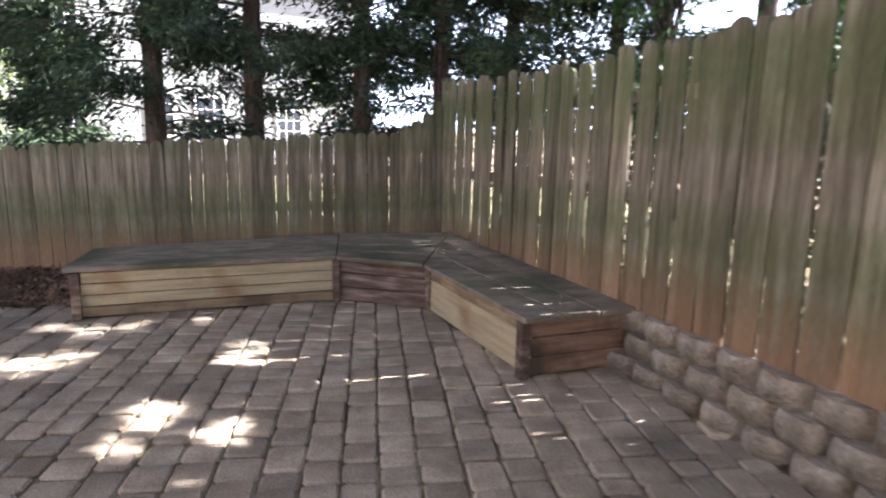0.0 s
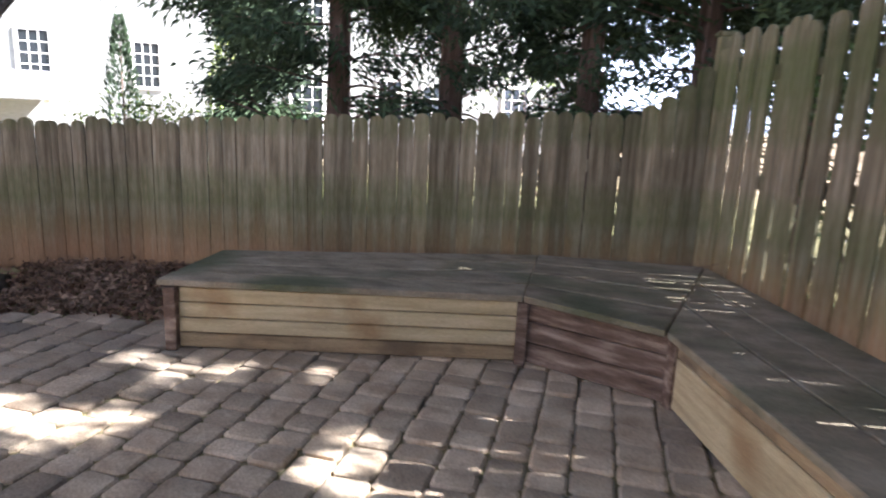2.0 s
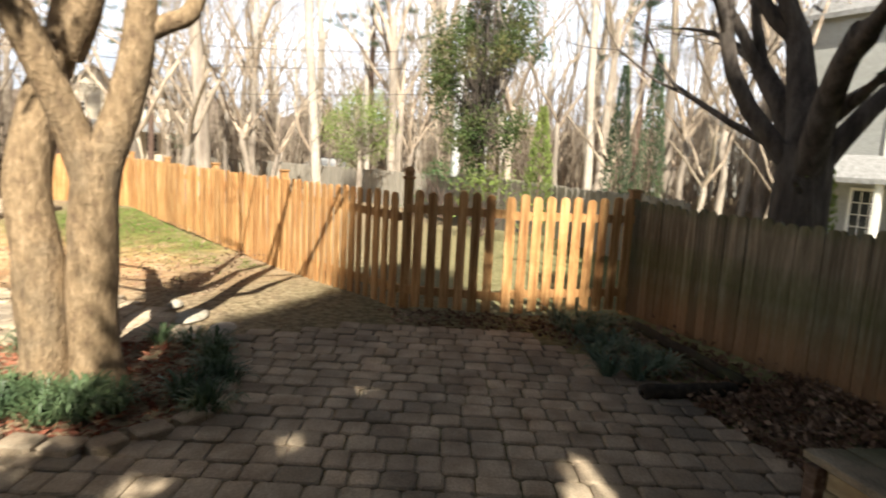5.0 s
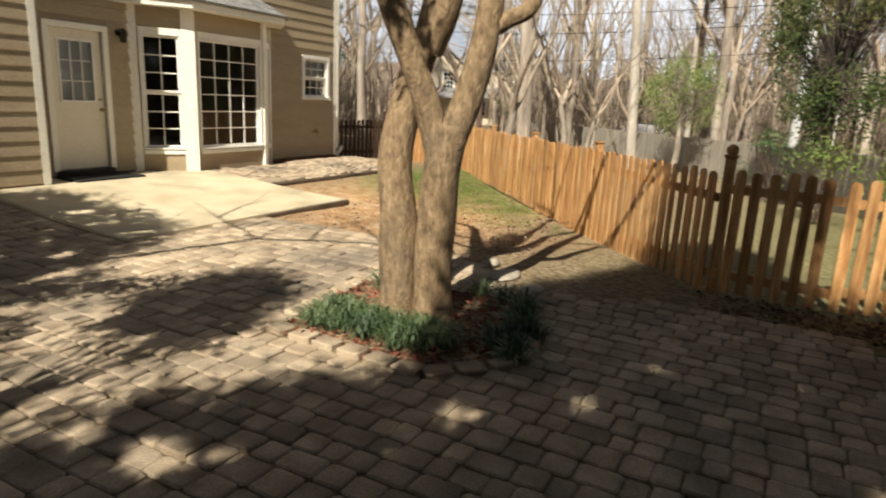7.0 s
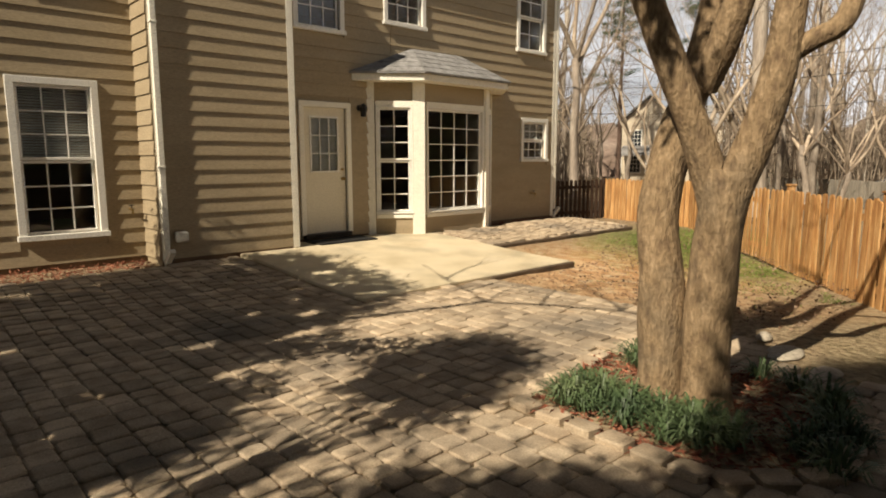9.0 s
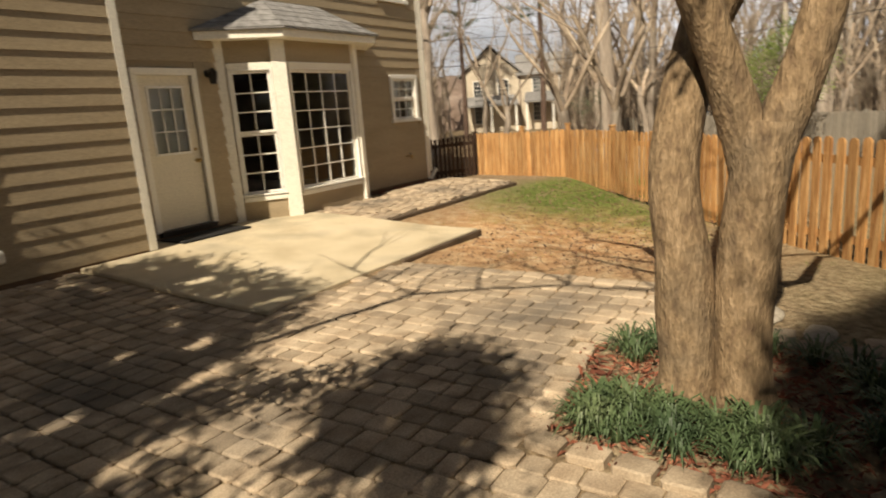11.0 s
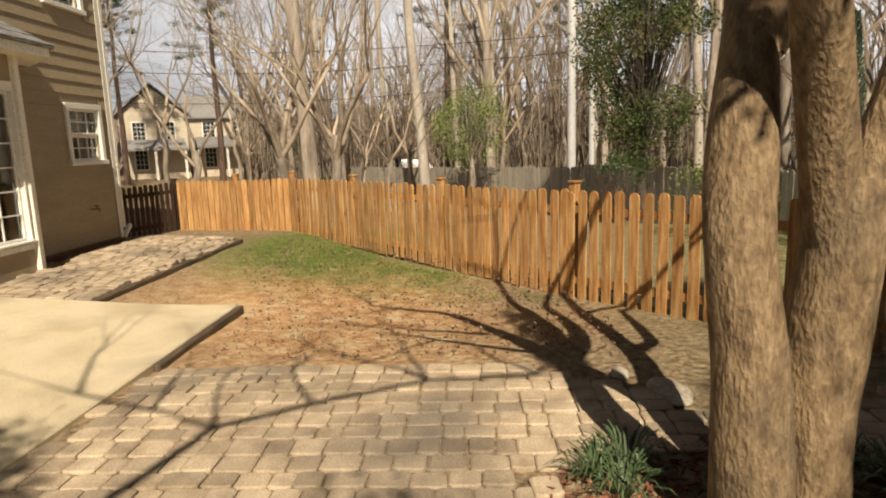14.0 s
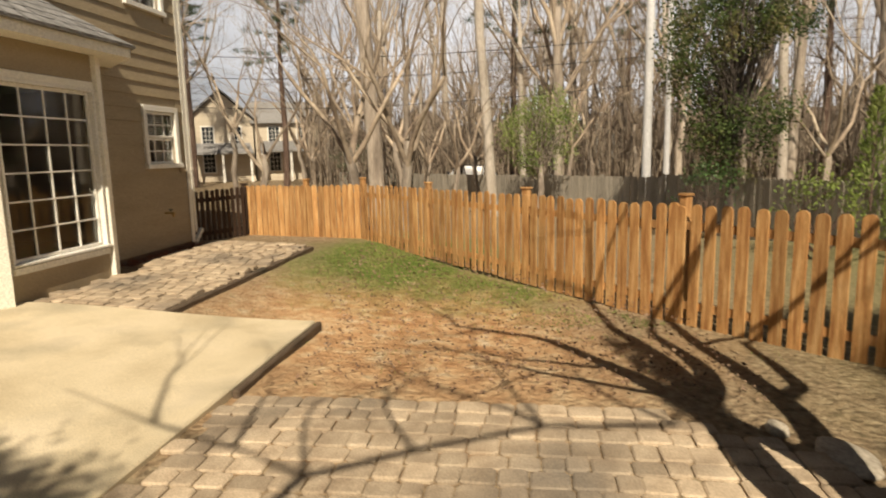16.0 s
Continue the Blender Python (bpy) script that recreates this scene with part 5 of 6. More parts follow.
def cypress(name, label, seed, height=9.0, bare=1.3, radius=1.9, dense=1.0, trunk_r=0.11):
    """An old Leyland cypress: a straight trunk, dead lower limbs and drooping sprays of dark foliage with gaps."""
    rng = random.Random(seed)
    root = tagged(new(name), label, "tree")
    tb = Tubes()
    tb.limb([(0.03 * math.sin(i), 0.03 * math.cos(i * 1.7), -0.3 + height * i / 8) for i in range(9)], [trunk_r * (1 - 0.85 * i / 8) + 0.012 for i in range(9)], 9, 0.15)
    lv = Leaves(rng)
    z = bare * 0.6
    while z < height - 0.3:
        k = max(0.0, (z - bare) / (height - bare))
        reach = radius * (1 - k) ** 0.7 * rng.uniform(0.55, 1.1)
        if z < 2.0:
            reach = min(reach, 0.95)
        for _ in range(2):
            a = rng.uniform(0, 2 * math.pi)
            d = Vector((math.cos(a), math.sin(a), rng.uniform(-0.05, 0.45)))
            pts = [Vector((0, 0, z)) + d * reach * t - Vector((0, 0, 0.16 * (reach * t) ** 2 * 0.5)) + Vector((0, 0, rng.gauss(0, 0.02))) for t in (0, 0.35, 0.7, 1)]
            tb.limb(pts, [0.015, 0.011, 0.007, 0.003], 4)
            full = z > bare * rng.uniform(0.85, 1.35)
            nodes = [rng.uniform(0.2, 1.02) for _ in range(5)]
            for j in range(int((700 if full else 16) * dense * max(0.4, reach / radius))):
                t = nodes[j % len(nodes)]
                q = pts[0].lerp(pts[3], t) + Vector((rng.gauss(0, 0.14), rng.gauss(0, 0.14), rng.gauss(-0.05, 0.075)))
                lv.leaf(q, rng.uniform(0.06, 0.13), rng.uniform(0.02, 0.038), (d.x + rng.gauss(0, 0.6), d.y + rng.gauss(0, 0.6), rng.gauss(-0.35, 0.5)), 0.2)
            if not full:
                tips = []
                for _ in range(2):
                    grow(tb, pts[rng.choice((1, 2))], d + Vector((rng.gauss(0, 0.6), rng.gauss(0, 0.6), rng.gauss(0, 0.4))), 0.4, 0.008, 1, rng, tips, 0.8, 0.0)
        z += rng.uniform(0.11, 0.21)
    tb.make("trunk", BARK_RED, root)
    lv.make("crown", NEEDLE, root)
    return root


C_LABEL = "tall dark cypress with drooping foliage behind the fence"
c1 = cypress("cypress_tree", C_LABEL, 91, 9.5, 1.3, 2.0, 0.85, 0.115)
c1.location = (-4.93, -5.86, 0)
c2 = cypress("cypress_tree", C_LABEL, 92, 10.0, 1.35, 1.9, 0.9, 0.115)
c2.location = (-5.97, -5.98, 0)
c3 = cypress("cypress_tree", C_LABEL, 93, 9.0, 0.95, 2.1, 1.0, 0.11)
c3.location = (-7.17, -6.1, 0)
for src, x, y, a in ((c1, -8.1, -6.3, 120), (c2, -9.1, -6.9, 40), (c3, -10.2, -6.2, 200)):
    copy_thing(src, pose(x, y, 0, 0, 0, a))
copy_thing(c1, pose(-12.4, -6.7, 0.2, 0, 0, 70))
copy_thing(c3, pose(-14.6, -7.4, 0.2, 0, 0, 160))
col = cypress("cypress_tree", "dense narrow cypress reaching to the ground", 95, 6.0, 0.25, 0.62, 1.6, 0.08)
col.location = (-3.0, -7.6, 0)


# gaps in the crowns on the sunny side: where the sun comes down through them on to the paving, and how wide
GAPS = ((-6.63, -2.48, 0.14), (-6.91, -2.53, 0.13), (-6.45, -2.25, 0.13), (-7.08, -2.86, 0.12), (-6.4, -2.45, 0.11), (-6.72, -2.12, 0.14), (-6.95, -2.2, 0.13), (-7.21, -1.95, 0.2), (-7.4, -1.96, 0.13), (-7.06, -1.8, 0.13),
        (-6.21, -1.55, 0.17), (-6.18, -1.22, 0.15), (-6.61, -1.33, 0.15), (-6.54, -0.93, 0.1), (-5.48, -2.35, 0.15), (-5.3, -2.2, 0.2), (-4.96, -2.25, 0.16), (-5.36, -2.62, 0.13), (-5.38, -2.84, 0.14), (-5.64, -2.95, 0.13),
        (-6.08, -3.0, 0.13), (-5.1, -2.9, 0.12), (-4.66, -2.26, 0.13), (-2.73, -1.2, 0.08), (-3.63, -1.82, 0.09), (-3.88, -1.98, 0.09), (-3.95, -2.31, 0.09), (-3.24, -1.11, 0.1), (-3.84, -1.1, 0.1), (-4.6, -0.84, 0.12),
        (-4.85, -2.28, 0.13), (-7.71, -1.07, 0.06), (-7.96, -1.15, 0.07), (-5.08, -0.3, 0.13), (-6.2, 0.65, 0.2), (-6.25, 1.1, 0.13), (-6.0, 0.4, 0.12))
# ground outlines of the wanted shade; the crowns are trimmed to cast them
SHADE_HOUSE = ((-3.0, 7.7), (-2.6, 5.0), (-3.7, 4.05), (-4.7, 3.85), (-5.0, 3.2), (-5.8, 2.8), (-6.5, 2.1), (-7.3, 1.85), (-7.8, 1.3), (-10.6, 1.2), (-14, 12.0), (-3.0, 12.0))
SHADE_SMALL = ((-4.75, 2.65), (-4.3, 2.7), (-3.8, 2.5), (-4.1, 1.95), (-4.7, 1.7), (-5.1, 1.35), (-5.35, 1.7), (-5.3, 2.25))
SHADE_YARD = ((1.2, -0.6), (-1.4, -0.45), (-2.2, -0.05), (-2.7, 0.3), (-3.7, 0.35), (-4.5, 0.22), (-5.1, 0.25), (-5.6, 0.8), (-6.2, 1.3), (-7.2, 1.3), (-9.6, 1.5), (-9.0, -7), (1.2, -7), (1.2, -2.9), (-1.75, -3.1), (-1.75, -1.8), (1.2, -1.6))


def down_sun(p):
    """Where the shadow of p falls on level ground."""
    run = p.z / math.tan(SUN_UP)
    return p.x + SUN_TO.x * run, p.y + SUN_TO.y * run


def in_gap(p):
    x, y = down_sun(p)
    near_fence = -8.06 - 0.283 * (y + 4.78) + 1.15 > x and -4.4 < y < 1.2 and noise.noise(Vector((x * 2, y * 2, 4))) > -0.25
    speckle = y > 1.3 and noise.noise(Vector((x * 3.4, y * 3.4, 11))) > 0.33
    return near_fence or speckle or any((x - a) ** 2 + (y - b) ** 2 < 1.15 * r * r for a, b, r in GAPS)


def leafy_tree(name, label, seed, trunk, crown_mid, crown_size, leaves, leaf, material, bark, gap=0.35, leaf_len=(0.07, 0.13), shade=None):
    """A broadleaf evergreen: limbs and leaf clusters with gaps between. Given shade, only crown shadowing that outline
    is kept.
    """
    rng = random.Random(seed)
    root = tagged(new(name), label, "tree")
    tb, tips = Tubes(), []
    top = Vector(crown_mid)
    base = Vector(trunk)
    tb.limb(wander(base, base.lerp(top, 0.75), 6, rng, 0.05), [0.13, 0.12, 0.11, 0.10, 0.09, 0.08], 9, 0.12)
    lv = Leaves(rng)
    heads = []
    while len(heads) < leaves:
        d = Vector((rng.uniform(-1, 1), rng.uniform(-1, 1), rng.uniform(-1, 1)))
        if d.length > 1 or noise.noise(d * 2.2 + Vector((seed, 0, 0))) < gap - 0.4:
            continue
        h = top + Vector((d.x * crown_size[0], d.y * crown_size[1], d.z * crown_size[2]))
        if shade and not inside(*down_sun(h), shade):
            leaves -= 0.5
            continue
        heads.append(h)
    for h in heads:
        if rng.random() < (0.04 if shade else 0.25):
            tb.limb(wander(base.lerp(top, rng.uniform(0.4, 0.75)), h, 4, rng, 0.06), [0.022, 0.016, 0.011, 0.005], 4)
        for _ in range(leaf):
            q = h + Vector((rng.gauss(0, 0.14), rng.gauss(0, 0.14), rng.gauss(0, 0.12)))
            if not (shade and in_gap(q)):
                lv.leaf(q, rng.uniform(*leaf_len), rng.uniform(0.03, 0.055), None, 0.1)
    tb.make("trunk", bark, root)
    lv.make("crown", material, root)
    return root


# evergreens on the sunny side, mostly out of view, added and trimmed so that their crowns dapple the paving
for i, (label, base, mid, size, heads, gap, shade) in enumerate((
        ("dense broadleaf evergreen overhanging the side fence", (-12.0, 3.6, 0.2), (-11.1, 3.9, 4.2), (2.7, 2.6, 2.2), 3000, 0.32, SHADE_HOUSE),
        ("broadleaf evergreen standing beside the house corner", (-10.9, 6.0, 0.0), (-8.9, 5.5, 4.0), (1.6, 1.3, 1.2), 750, 0.34, SHADE_HOUSE),
        ("small unseen broadleaf evergreen beyond the side fence, added for its shade", (-11.0, 0.9, 0.2), (-9.4, 1.2, 4.5), (0.95, 0.8, 0.75), 420, 0.25, SHADE_SMALL),
        ("tall unseen broadleaf evergreen beyond the side fence, added for its shade", (-12.4, -1.6, 0.2), (-11.2, -1.35, 5.6), (1.8, 1.6, 2.7), 1900, 0.28, SHADE_YARD),
        ("tall unseen broadleaf evergreen beyond the side fence, added for its shade", (-11.9, -3.8, 0.2), (-10.8, -3.6, 5.6), (1.9, 1.5, 2.4), 1500, 0.28, SHADE_YARD),
        ("tall broadleaf evergreen behind the fence corner", (-11.0, -6.0, 0.2), (-10.2, -5.4, 4.8), (1.6, 1.5, 2.3), 1200, 0.32, SHADE_YARD),
        ("unseen broadleaf evergreen beyond the side fence, added for its shade", (-12.2, 0.3, 0.2), (-11.4, 0.2, 4.2), (1.6, 1.1, 1.8), 800, 0.3, SHADE_YARD),
        ("low dense unseen evergreen beyond the side fence, added for its shade", (-12.0, 1.7, 0.2), (-11.5, 1.7, 3.4), (1.5, 1.3, 1.4), 900, 0.28, SHADE_HOUSE),
        ("very tall broadleaf evergreen behind the fence corner, unseen crown added for shade", (-11.8, -5.4, 0.2), (-11.0, -5.1, 8.4), (1.9, 1.7, 2.6), 1500, 0.28, SHADE_YARD),
        ("very tall unseen evergreen beyond the side fence, added for its shade", (-12.2, -2.9, 0.2), (-11.0, -2.7, 8.6), (1.9, 2.1, 2.4), 2000, 0.28, SHADE_YARD))):
    made = leafy_tree("holly_tree", label, 101 + 10 * i, base, mid, size, heads, 26, LEAF, BARK_DARK, gap, (0.08, 0.14), shade)
    if i == 1:
        corner_tree = made
    if i == 0:
        tall_tree = made
# its long bough over the patio
spray, tb = Leaves(random.Random(108)), Tubes()
for tip in ((-7.05, 2.30, 2.42), (-7.45, 2.5, 2.36), (-7.25, 2.2, 2.50)):
    root_at = Vector((-10.5, 5.75, 2.7))
    tb.limb(wander(root_at, tip, 7, random.Random(3), 0.03), [0.035, 0.03, 0.024, 0.018, 0.013, 0.009, 0.004], 6)
    for _ in range(170):
        k = 1 - 0.16 * spray.r.random() ** 0.8
        q = root_at.lerp(Vector(tip), k) + Vector((spray.r.gauss(0, 0.10), spray.r.gauss(0, 0.10), spray.r.gauss(0, 0.05)))
        spray.leaf(q, spray.r.uniform(0.07, 0.12), 0.04)
tb.make("bough", BARK_DARK, corner_tree)
# a bare bough of the dense tree, high over the patio and unseen, added for its branch shadows
tb, tips, rng = Tubes(), [], random.Random(118)
stem = [Vector(p) for p in ((-11.33, 3.8, 4.2), (-9.63, 3.1, 4.5), (-8.00, 2.59, 4.7))]
fork_a = [stem[2]] + [Vector(p) for p in ((-7.70, 2.08, 4.72), (-7.33, 1.36, 4.72), (-7.25, 0.60, 4.72), (-6.88, 0.36, 4.9))]
fork_b = [stem[2]] + [Vector(p) for p in ((-7.73, 3.1, 4.7), (-7.53, 3.7, 4.72), (-7.13, 4.6, 4.75))]
tb.limb(stem, [0.05, 0.04, 0.03], 6)
tb.limb(fork_a, [0.026, 0.024, 0.022, 0.018, 0.012], 6)
tb.limb(fork_b, [0.022, 0.018, 0.014, 0.008], 6)
for p, d in ((stem[2], (1, 0.5, 0.1)), (fork_a[1], (1, 0.6, 0.1)), (fork_a[2], (1, 0.5, 0.1)), (fork_a[2], (1, 1, 0.1)), (fork_b[1], (1, 0.3, 0.1)), (fork_b[2], (1, 0.6, 0.1)), (fork_a[3], (1, 0.8, 0.1))):
    grow(tb, p, d, 0.9, 0.02, 2, rng, tips, 0.6, 0.05)
tb.make("bough", BARK_DARK, tall_tree)
# unseen leaf cluster at its end, added to shade the yard tree's left stem
tuft = Leaves(rng)
for _ in range(700):
    tuft.leaf((-6.90 + rng.gauss(0, 0.12), 0.36 + rng.gauss(0, 0.075), 5.35 + rng.uniform(-0.85, 0.85)), rng.uniform(0.07, 0.12), 0.05)
tuft.make("tuft", LEAF, tall_tree)
tagged(spray.make("bough_foliage", LEAF, corner_tree), kind="stuff")
leafy_tree("cedar_tree", "green cedar with brown vine-grown lower limbs beyond the gate", 104, (9.4, -2.3, -0.6), (9.4, -2.3, 3.9), (1.4, 1.5, 3.1), 760, 26, CEDAR, BARK_DARK, 0.5, (0.06, 0.12))
leafy_tree("willow_shrub", "airy shrub in fresh yellow-green leaf", 105, (15.75, 1.9, -0.6), (15.75, 1.9, 2.3), (1.3, 1.3, 1.5), 420, 16, LEAF_LIGHT, BARK_GREY, 0.45, (0.05, 0.09))


def arborvitae(x, y, h, seed, material=LEAF_ARBOR, fat=0.17):
    rng = random.Random(seed)
    root = tagged(new("arborvitae"), "small pointed yellow-green arborvitae", "shrub", group="arborvitae row")
    root.location = (x, y, -0.1)
    tb = Tubes()
    tb.limb([(0, 0, 0), (0, 0, h * 0.9)], [0.03, 0.005], 6)
    tb.make("trunk", BARK_RED, root)
    lv = Leaves(rng)
    for _ in range(int(1500 * h / 2)):
        z = rng.random() ** 0.8 * h
        r = fat * h * (1 - z / h) ** 0.8 * rng.uniform(0.5, 1.05) + 0.02
        a = rng.uniform(0, 6.283)
        lv.leaf((r * math.cos(a), r * math.sin(a), z), rng.uniform(0.05, 0.11), 0.03, (math.cos(a) * 0.6, math.sin(a) * 0.6, 1), 0.0)
    lv.make("crown", material, root)


for i, (x, y, h) in enumerate(((1.6, -6.9, 2.3), (-0.2, -8.6, 2.6), (-1.9, -8.8, 3.0), (5.6, -3.4, 2.6), (6.3, -5.2, 3.6), (8.2, -6.5, 4.2))):
    arborvitae(x, y, h, 110 + i, NEEDLE if i in (1, 4, 5) else LEAF_ARBOR, 0.11 if i > 3 else 0.16)


def shrub(x, y, r, h, seed, material, label, dense=10):
    rng = random.Random(seed)
    root = tagged(new("shrub"), label, "shrub")
    root.location = (x, y, -0.1)
    tb, tips = Tubes(), []
    lv = Leaves(rng)
    for _ in range(9):
        grow(tb, (0, 0, 0), (rng.gauss(0, 0.6), rng.gauss(0, 0.6), 1), h * 0.45, 0.018, 2, rng, tips, 0.8, 0.1)
    for p, d in tips:
        for _ in range(dense):
            q = Vector((p.x * r / h * 1.3, p.y * r / h * 1.3, p.z)) + Vector((rng.gauss(0, 0.12), rng.gauss(0, 0.12), rng.gauss(0, 0.1)))
            lv.leaf(q, rng.uniform(0.04, 0.09), 0.035)
    tagged(tb.make("stem_thicket", BARK_RED, root), kind="stuff")
    lv.make("foliage", material, root)


for i, (x, y, r, h, mt, lb) in enumerate(((-1.4, -7.3, 0.9, 1.5, LEAF_LIGHT, "yellow-green clipped shrub behind the back fence"), (-2.2, -7.6, 0.9, 1.6, LEAF_ARBOR, "yellow-green shrub behind the back fence"),
                                          (-4.0, -7.3, 0.8, 1.5, LEAF, "dark green shrub behind the back fence"), (-6.8, -8.5, 1.4, 2.6, LEAF_LIGHT, "bright green bush behind the corner"), (7.6, -1.4, 0.7, 1.5, LEAF, "dark green shrub beyond the fence"),
                                          (-10.0, -4.2, 1.0, 2.3, LEAF, "dark green shrub outside the side fence"), (-10.3, -3.0, 1.0, 2.3, LEAF, "dark green shrub outside the side fence"),
                                          (-10.6, -1.8, 1.0, 2.3, NEEDLE, "dark green shrub outside the side fence"), (-10.9, -0.6, 1.0, 2.3, LEAF, "dark green shrub outside the side fence"), (-9.9, -3.5, 1.0, 2.2, NEEDLE, "dark evergreen shrub outside the side fence"),
                                          (-10.3, -2.3, 1.0, 2.2, LEAF, "dark green shrub outside the side fence"), (-10.6, -1.1, 1.0, 2.2, NEEDLE, "dark evergreen shrub outside the side fence"), (-9.3, -5.2, 1.0, 2.2, LEAF, "dark green shrub outside the fence corner"),
                                          (4.6, -2.2, 0.6, 1.5, LEAF_ARBOR, "small shrub beyond the gate"), (18, 9.0, 1.0, 2.2, NEEDLE, "conical dark shrub by the far house"))):
    shrub(x, y, r, h, 130 + i, mt, lb, 34 if x < -9 else 10)


def bare_tree(name, label, seed, height, r, bark, depth=4, fork=0.45, spread=0.55):
    rng = random.Random(seed)
    root = tagged(new(name), label, "tree")
    tb, tw, tips = Tubes(), Tubes(), []
    h = height * fork
    lean = Vector((rng.gauss(0, 0.05), rng.gauss(0, 0.05), 1))
    tb.limb([lean * (h * i / 4) + Vector((rng.gauss(0, 0.04), rng.gauss(0, 0.04), -0.3 if i == 0 else 0)) for i in range(5)], [r * (1.15 - 0.1 * i) for i in range(5)], 8, 0.15)
    for i in range(4):
        a = i * 1.57 + rng.uniform(-0.5, 0.5)
        grow(tw, lean * h * rng.uniform(0.72, 1.0), (math.cos(a) * spread, math.sin(a) * spread, 1), height * 0.27, r * rng.uniform(0.4, 0.62), depth, rng, tips, spread, 0.12)
    tb.make("trunk", bark, root)
    tagged(tw.make("branchwork", TWIG if bark is not BARK_PALE else bark, root), kind="stuff")
    return root


W_LABEL = "bare winter tree in the wood beyond the yard"
woods = [bare_tree("bare_tree", W_LABEL, 141, 9.5, 0.10, BARK_GREY, 5, 0.28, 0.55), bare_tree("bare_tree", W_LABEL, 142, 13, 0.15, BARK_GREY, 4, 0.42, 0.45), bare_tree("bare_tree", W_LABEL, 143, 7, 0.085, BARK_GREY, 5, 0.22, 0.7),
         bare_tree("bare_tree", "pale-barked bare tree in the wood", 144, 13, 0.12, BARK_PALE, 3, 0.55, 0.4)]
spots = [(15.0, 12.4), (21.0, 7.5), (14.0, 4.6), (22.5, 2.5)]
for o, (x, y) in zip(woods, spots):
    o.location = (x, y, -0.25)
rng = random.Random(150)
placed = 0
while placed < 190:
    a = rng.uniform(radians(-48), radians(58))
    d = 15 + 38 * rng.random() ** 0.8
    x, y = d * math.cos(a), d * math.sin(a)
    if x < 9 or abs(math.atan2(y - 2.4, x + 5.3) - 0.45) < 0.09 and x < 45:
        continue
    src = woods[rng.choice((0, 0, 0, 1, 1, 2, 2, 2, 2, 3))]
    o = copy_thing(src, pose(x, y, ground_z(x, y), 0, 0, rng.uniform(0, 360)))
    s = rng.uniform(1.0, 1.75)
    o.scale = (s, s, s * rng.uniform(0.95, 1.2))
    placed += 1
for i, (x, y, h, r, lean) in enumerate(((7.35, 5.75, 8.5, 0.13, -6), (7.6, 4.95, 9.0, 0.12, 3), (13.2, 10.6, 8.0, 0.12, 4))):
    o = bare_tree("bare_tree", "leafless grey-barked tree just beyond the picket fence", 180 + i, h, r, BARK_GREY, 5, 0.24, 0.62)
    o.matrix_basis = pose(x, y, -0.3, lean, lean * 0.6, 40 * i)
# a few tall pines among them
pine = cypress("pine_tree", "tall dark pine in the wood", 160, 15, 8.5, 2.6, 0.8, 0.2)
pine.location = (30, 16.5, -0.3)
for x, y, a in ((27, 3, 50), (36, -4, 140), (22, 24, 200), (33, 24, 20), (25, -11, 300)):
    copy_thing(pine, pose(x, y, -0.3, 0, 0, a))
dark = cypress("pine_tree", "dark evergreen between the house and the far gate", 161, 7, 0.6, 1.6, 1.2, 0.12)
dark.location = (12.0, 15.5, -0.2)
copy_thing(dark, pose(14.0, 17.5, -0.2, 0, 0, 90))
# brushwood that closes the wood
rng = random.Random(170)
tb = Tubes()
for _ in range(3600):
    a = rng.uniform(radians(-50), radians(60))
    d = rng.uniform(24, 52)
    x, y = d * math.cos(a), d * math.sin(a)
    if abs(math.atan2(y - 2.4, x + 5.3) - 0.45) < 0.10:
        continue
    h = rng.uniform(2.0, 9.5) * rng.uniform(0.5, 1)
    p = Vector((x, y, -0.4))
    q = p + Vector((rng.gauss(0, 0.35), rng.gauss(0, 0.35), h))
    tb.limb([p, p.lerp(q, 0.5) + Vector((rng.gauss(0, 0.15), rng.gauss(0, 0.15), 0)), q], [0.045, 0.03, 0.008], 3)
    for _ in range(8):
        k = p.lerp(q, rng.uniform(0.35, 0.95))
        tb.limb([k, k + Vector((rng.gauss(0, 0.6), rng.gauss(0, 0.6), rng.uniform(0.2, 1.1)))], [0.014, 0.004], 3)
tagged(tb.make("brushwood", TWIG), "thicket of bare saplings deep in the wood", "thicket", kind="stuff")
# leafy bank far behind
n = 60
vs, fs = [], []
for i in range(n + 1):
    a = radians(-75) + radians(150) * i / n
    for j, (h, d) in enumerate(((-1, 56), (2.5 + 1.2 * noise.noise(Vector((i * 0.37, 0, 0))), 60), (5.0 + 3.0 * noise.noise(Vector((i * 0.53, 1, 0))), 66), (0, 80))):
        vs.append((d * math.cos(a), d * math.sin(a), h))
for i in range(n):
    for j in range(3):
        fs.append((i * 4 + j, (i + 1) * 4 + j, (i + 1) * 4 + j + 1, i * 4 + j + 1))
tagged(mesh_object("backdrop", vs, fs, HILL, smooth=True), "far brown wooded rise", "backdrop", kind="structure")


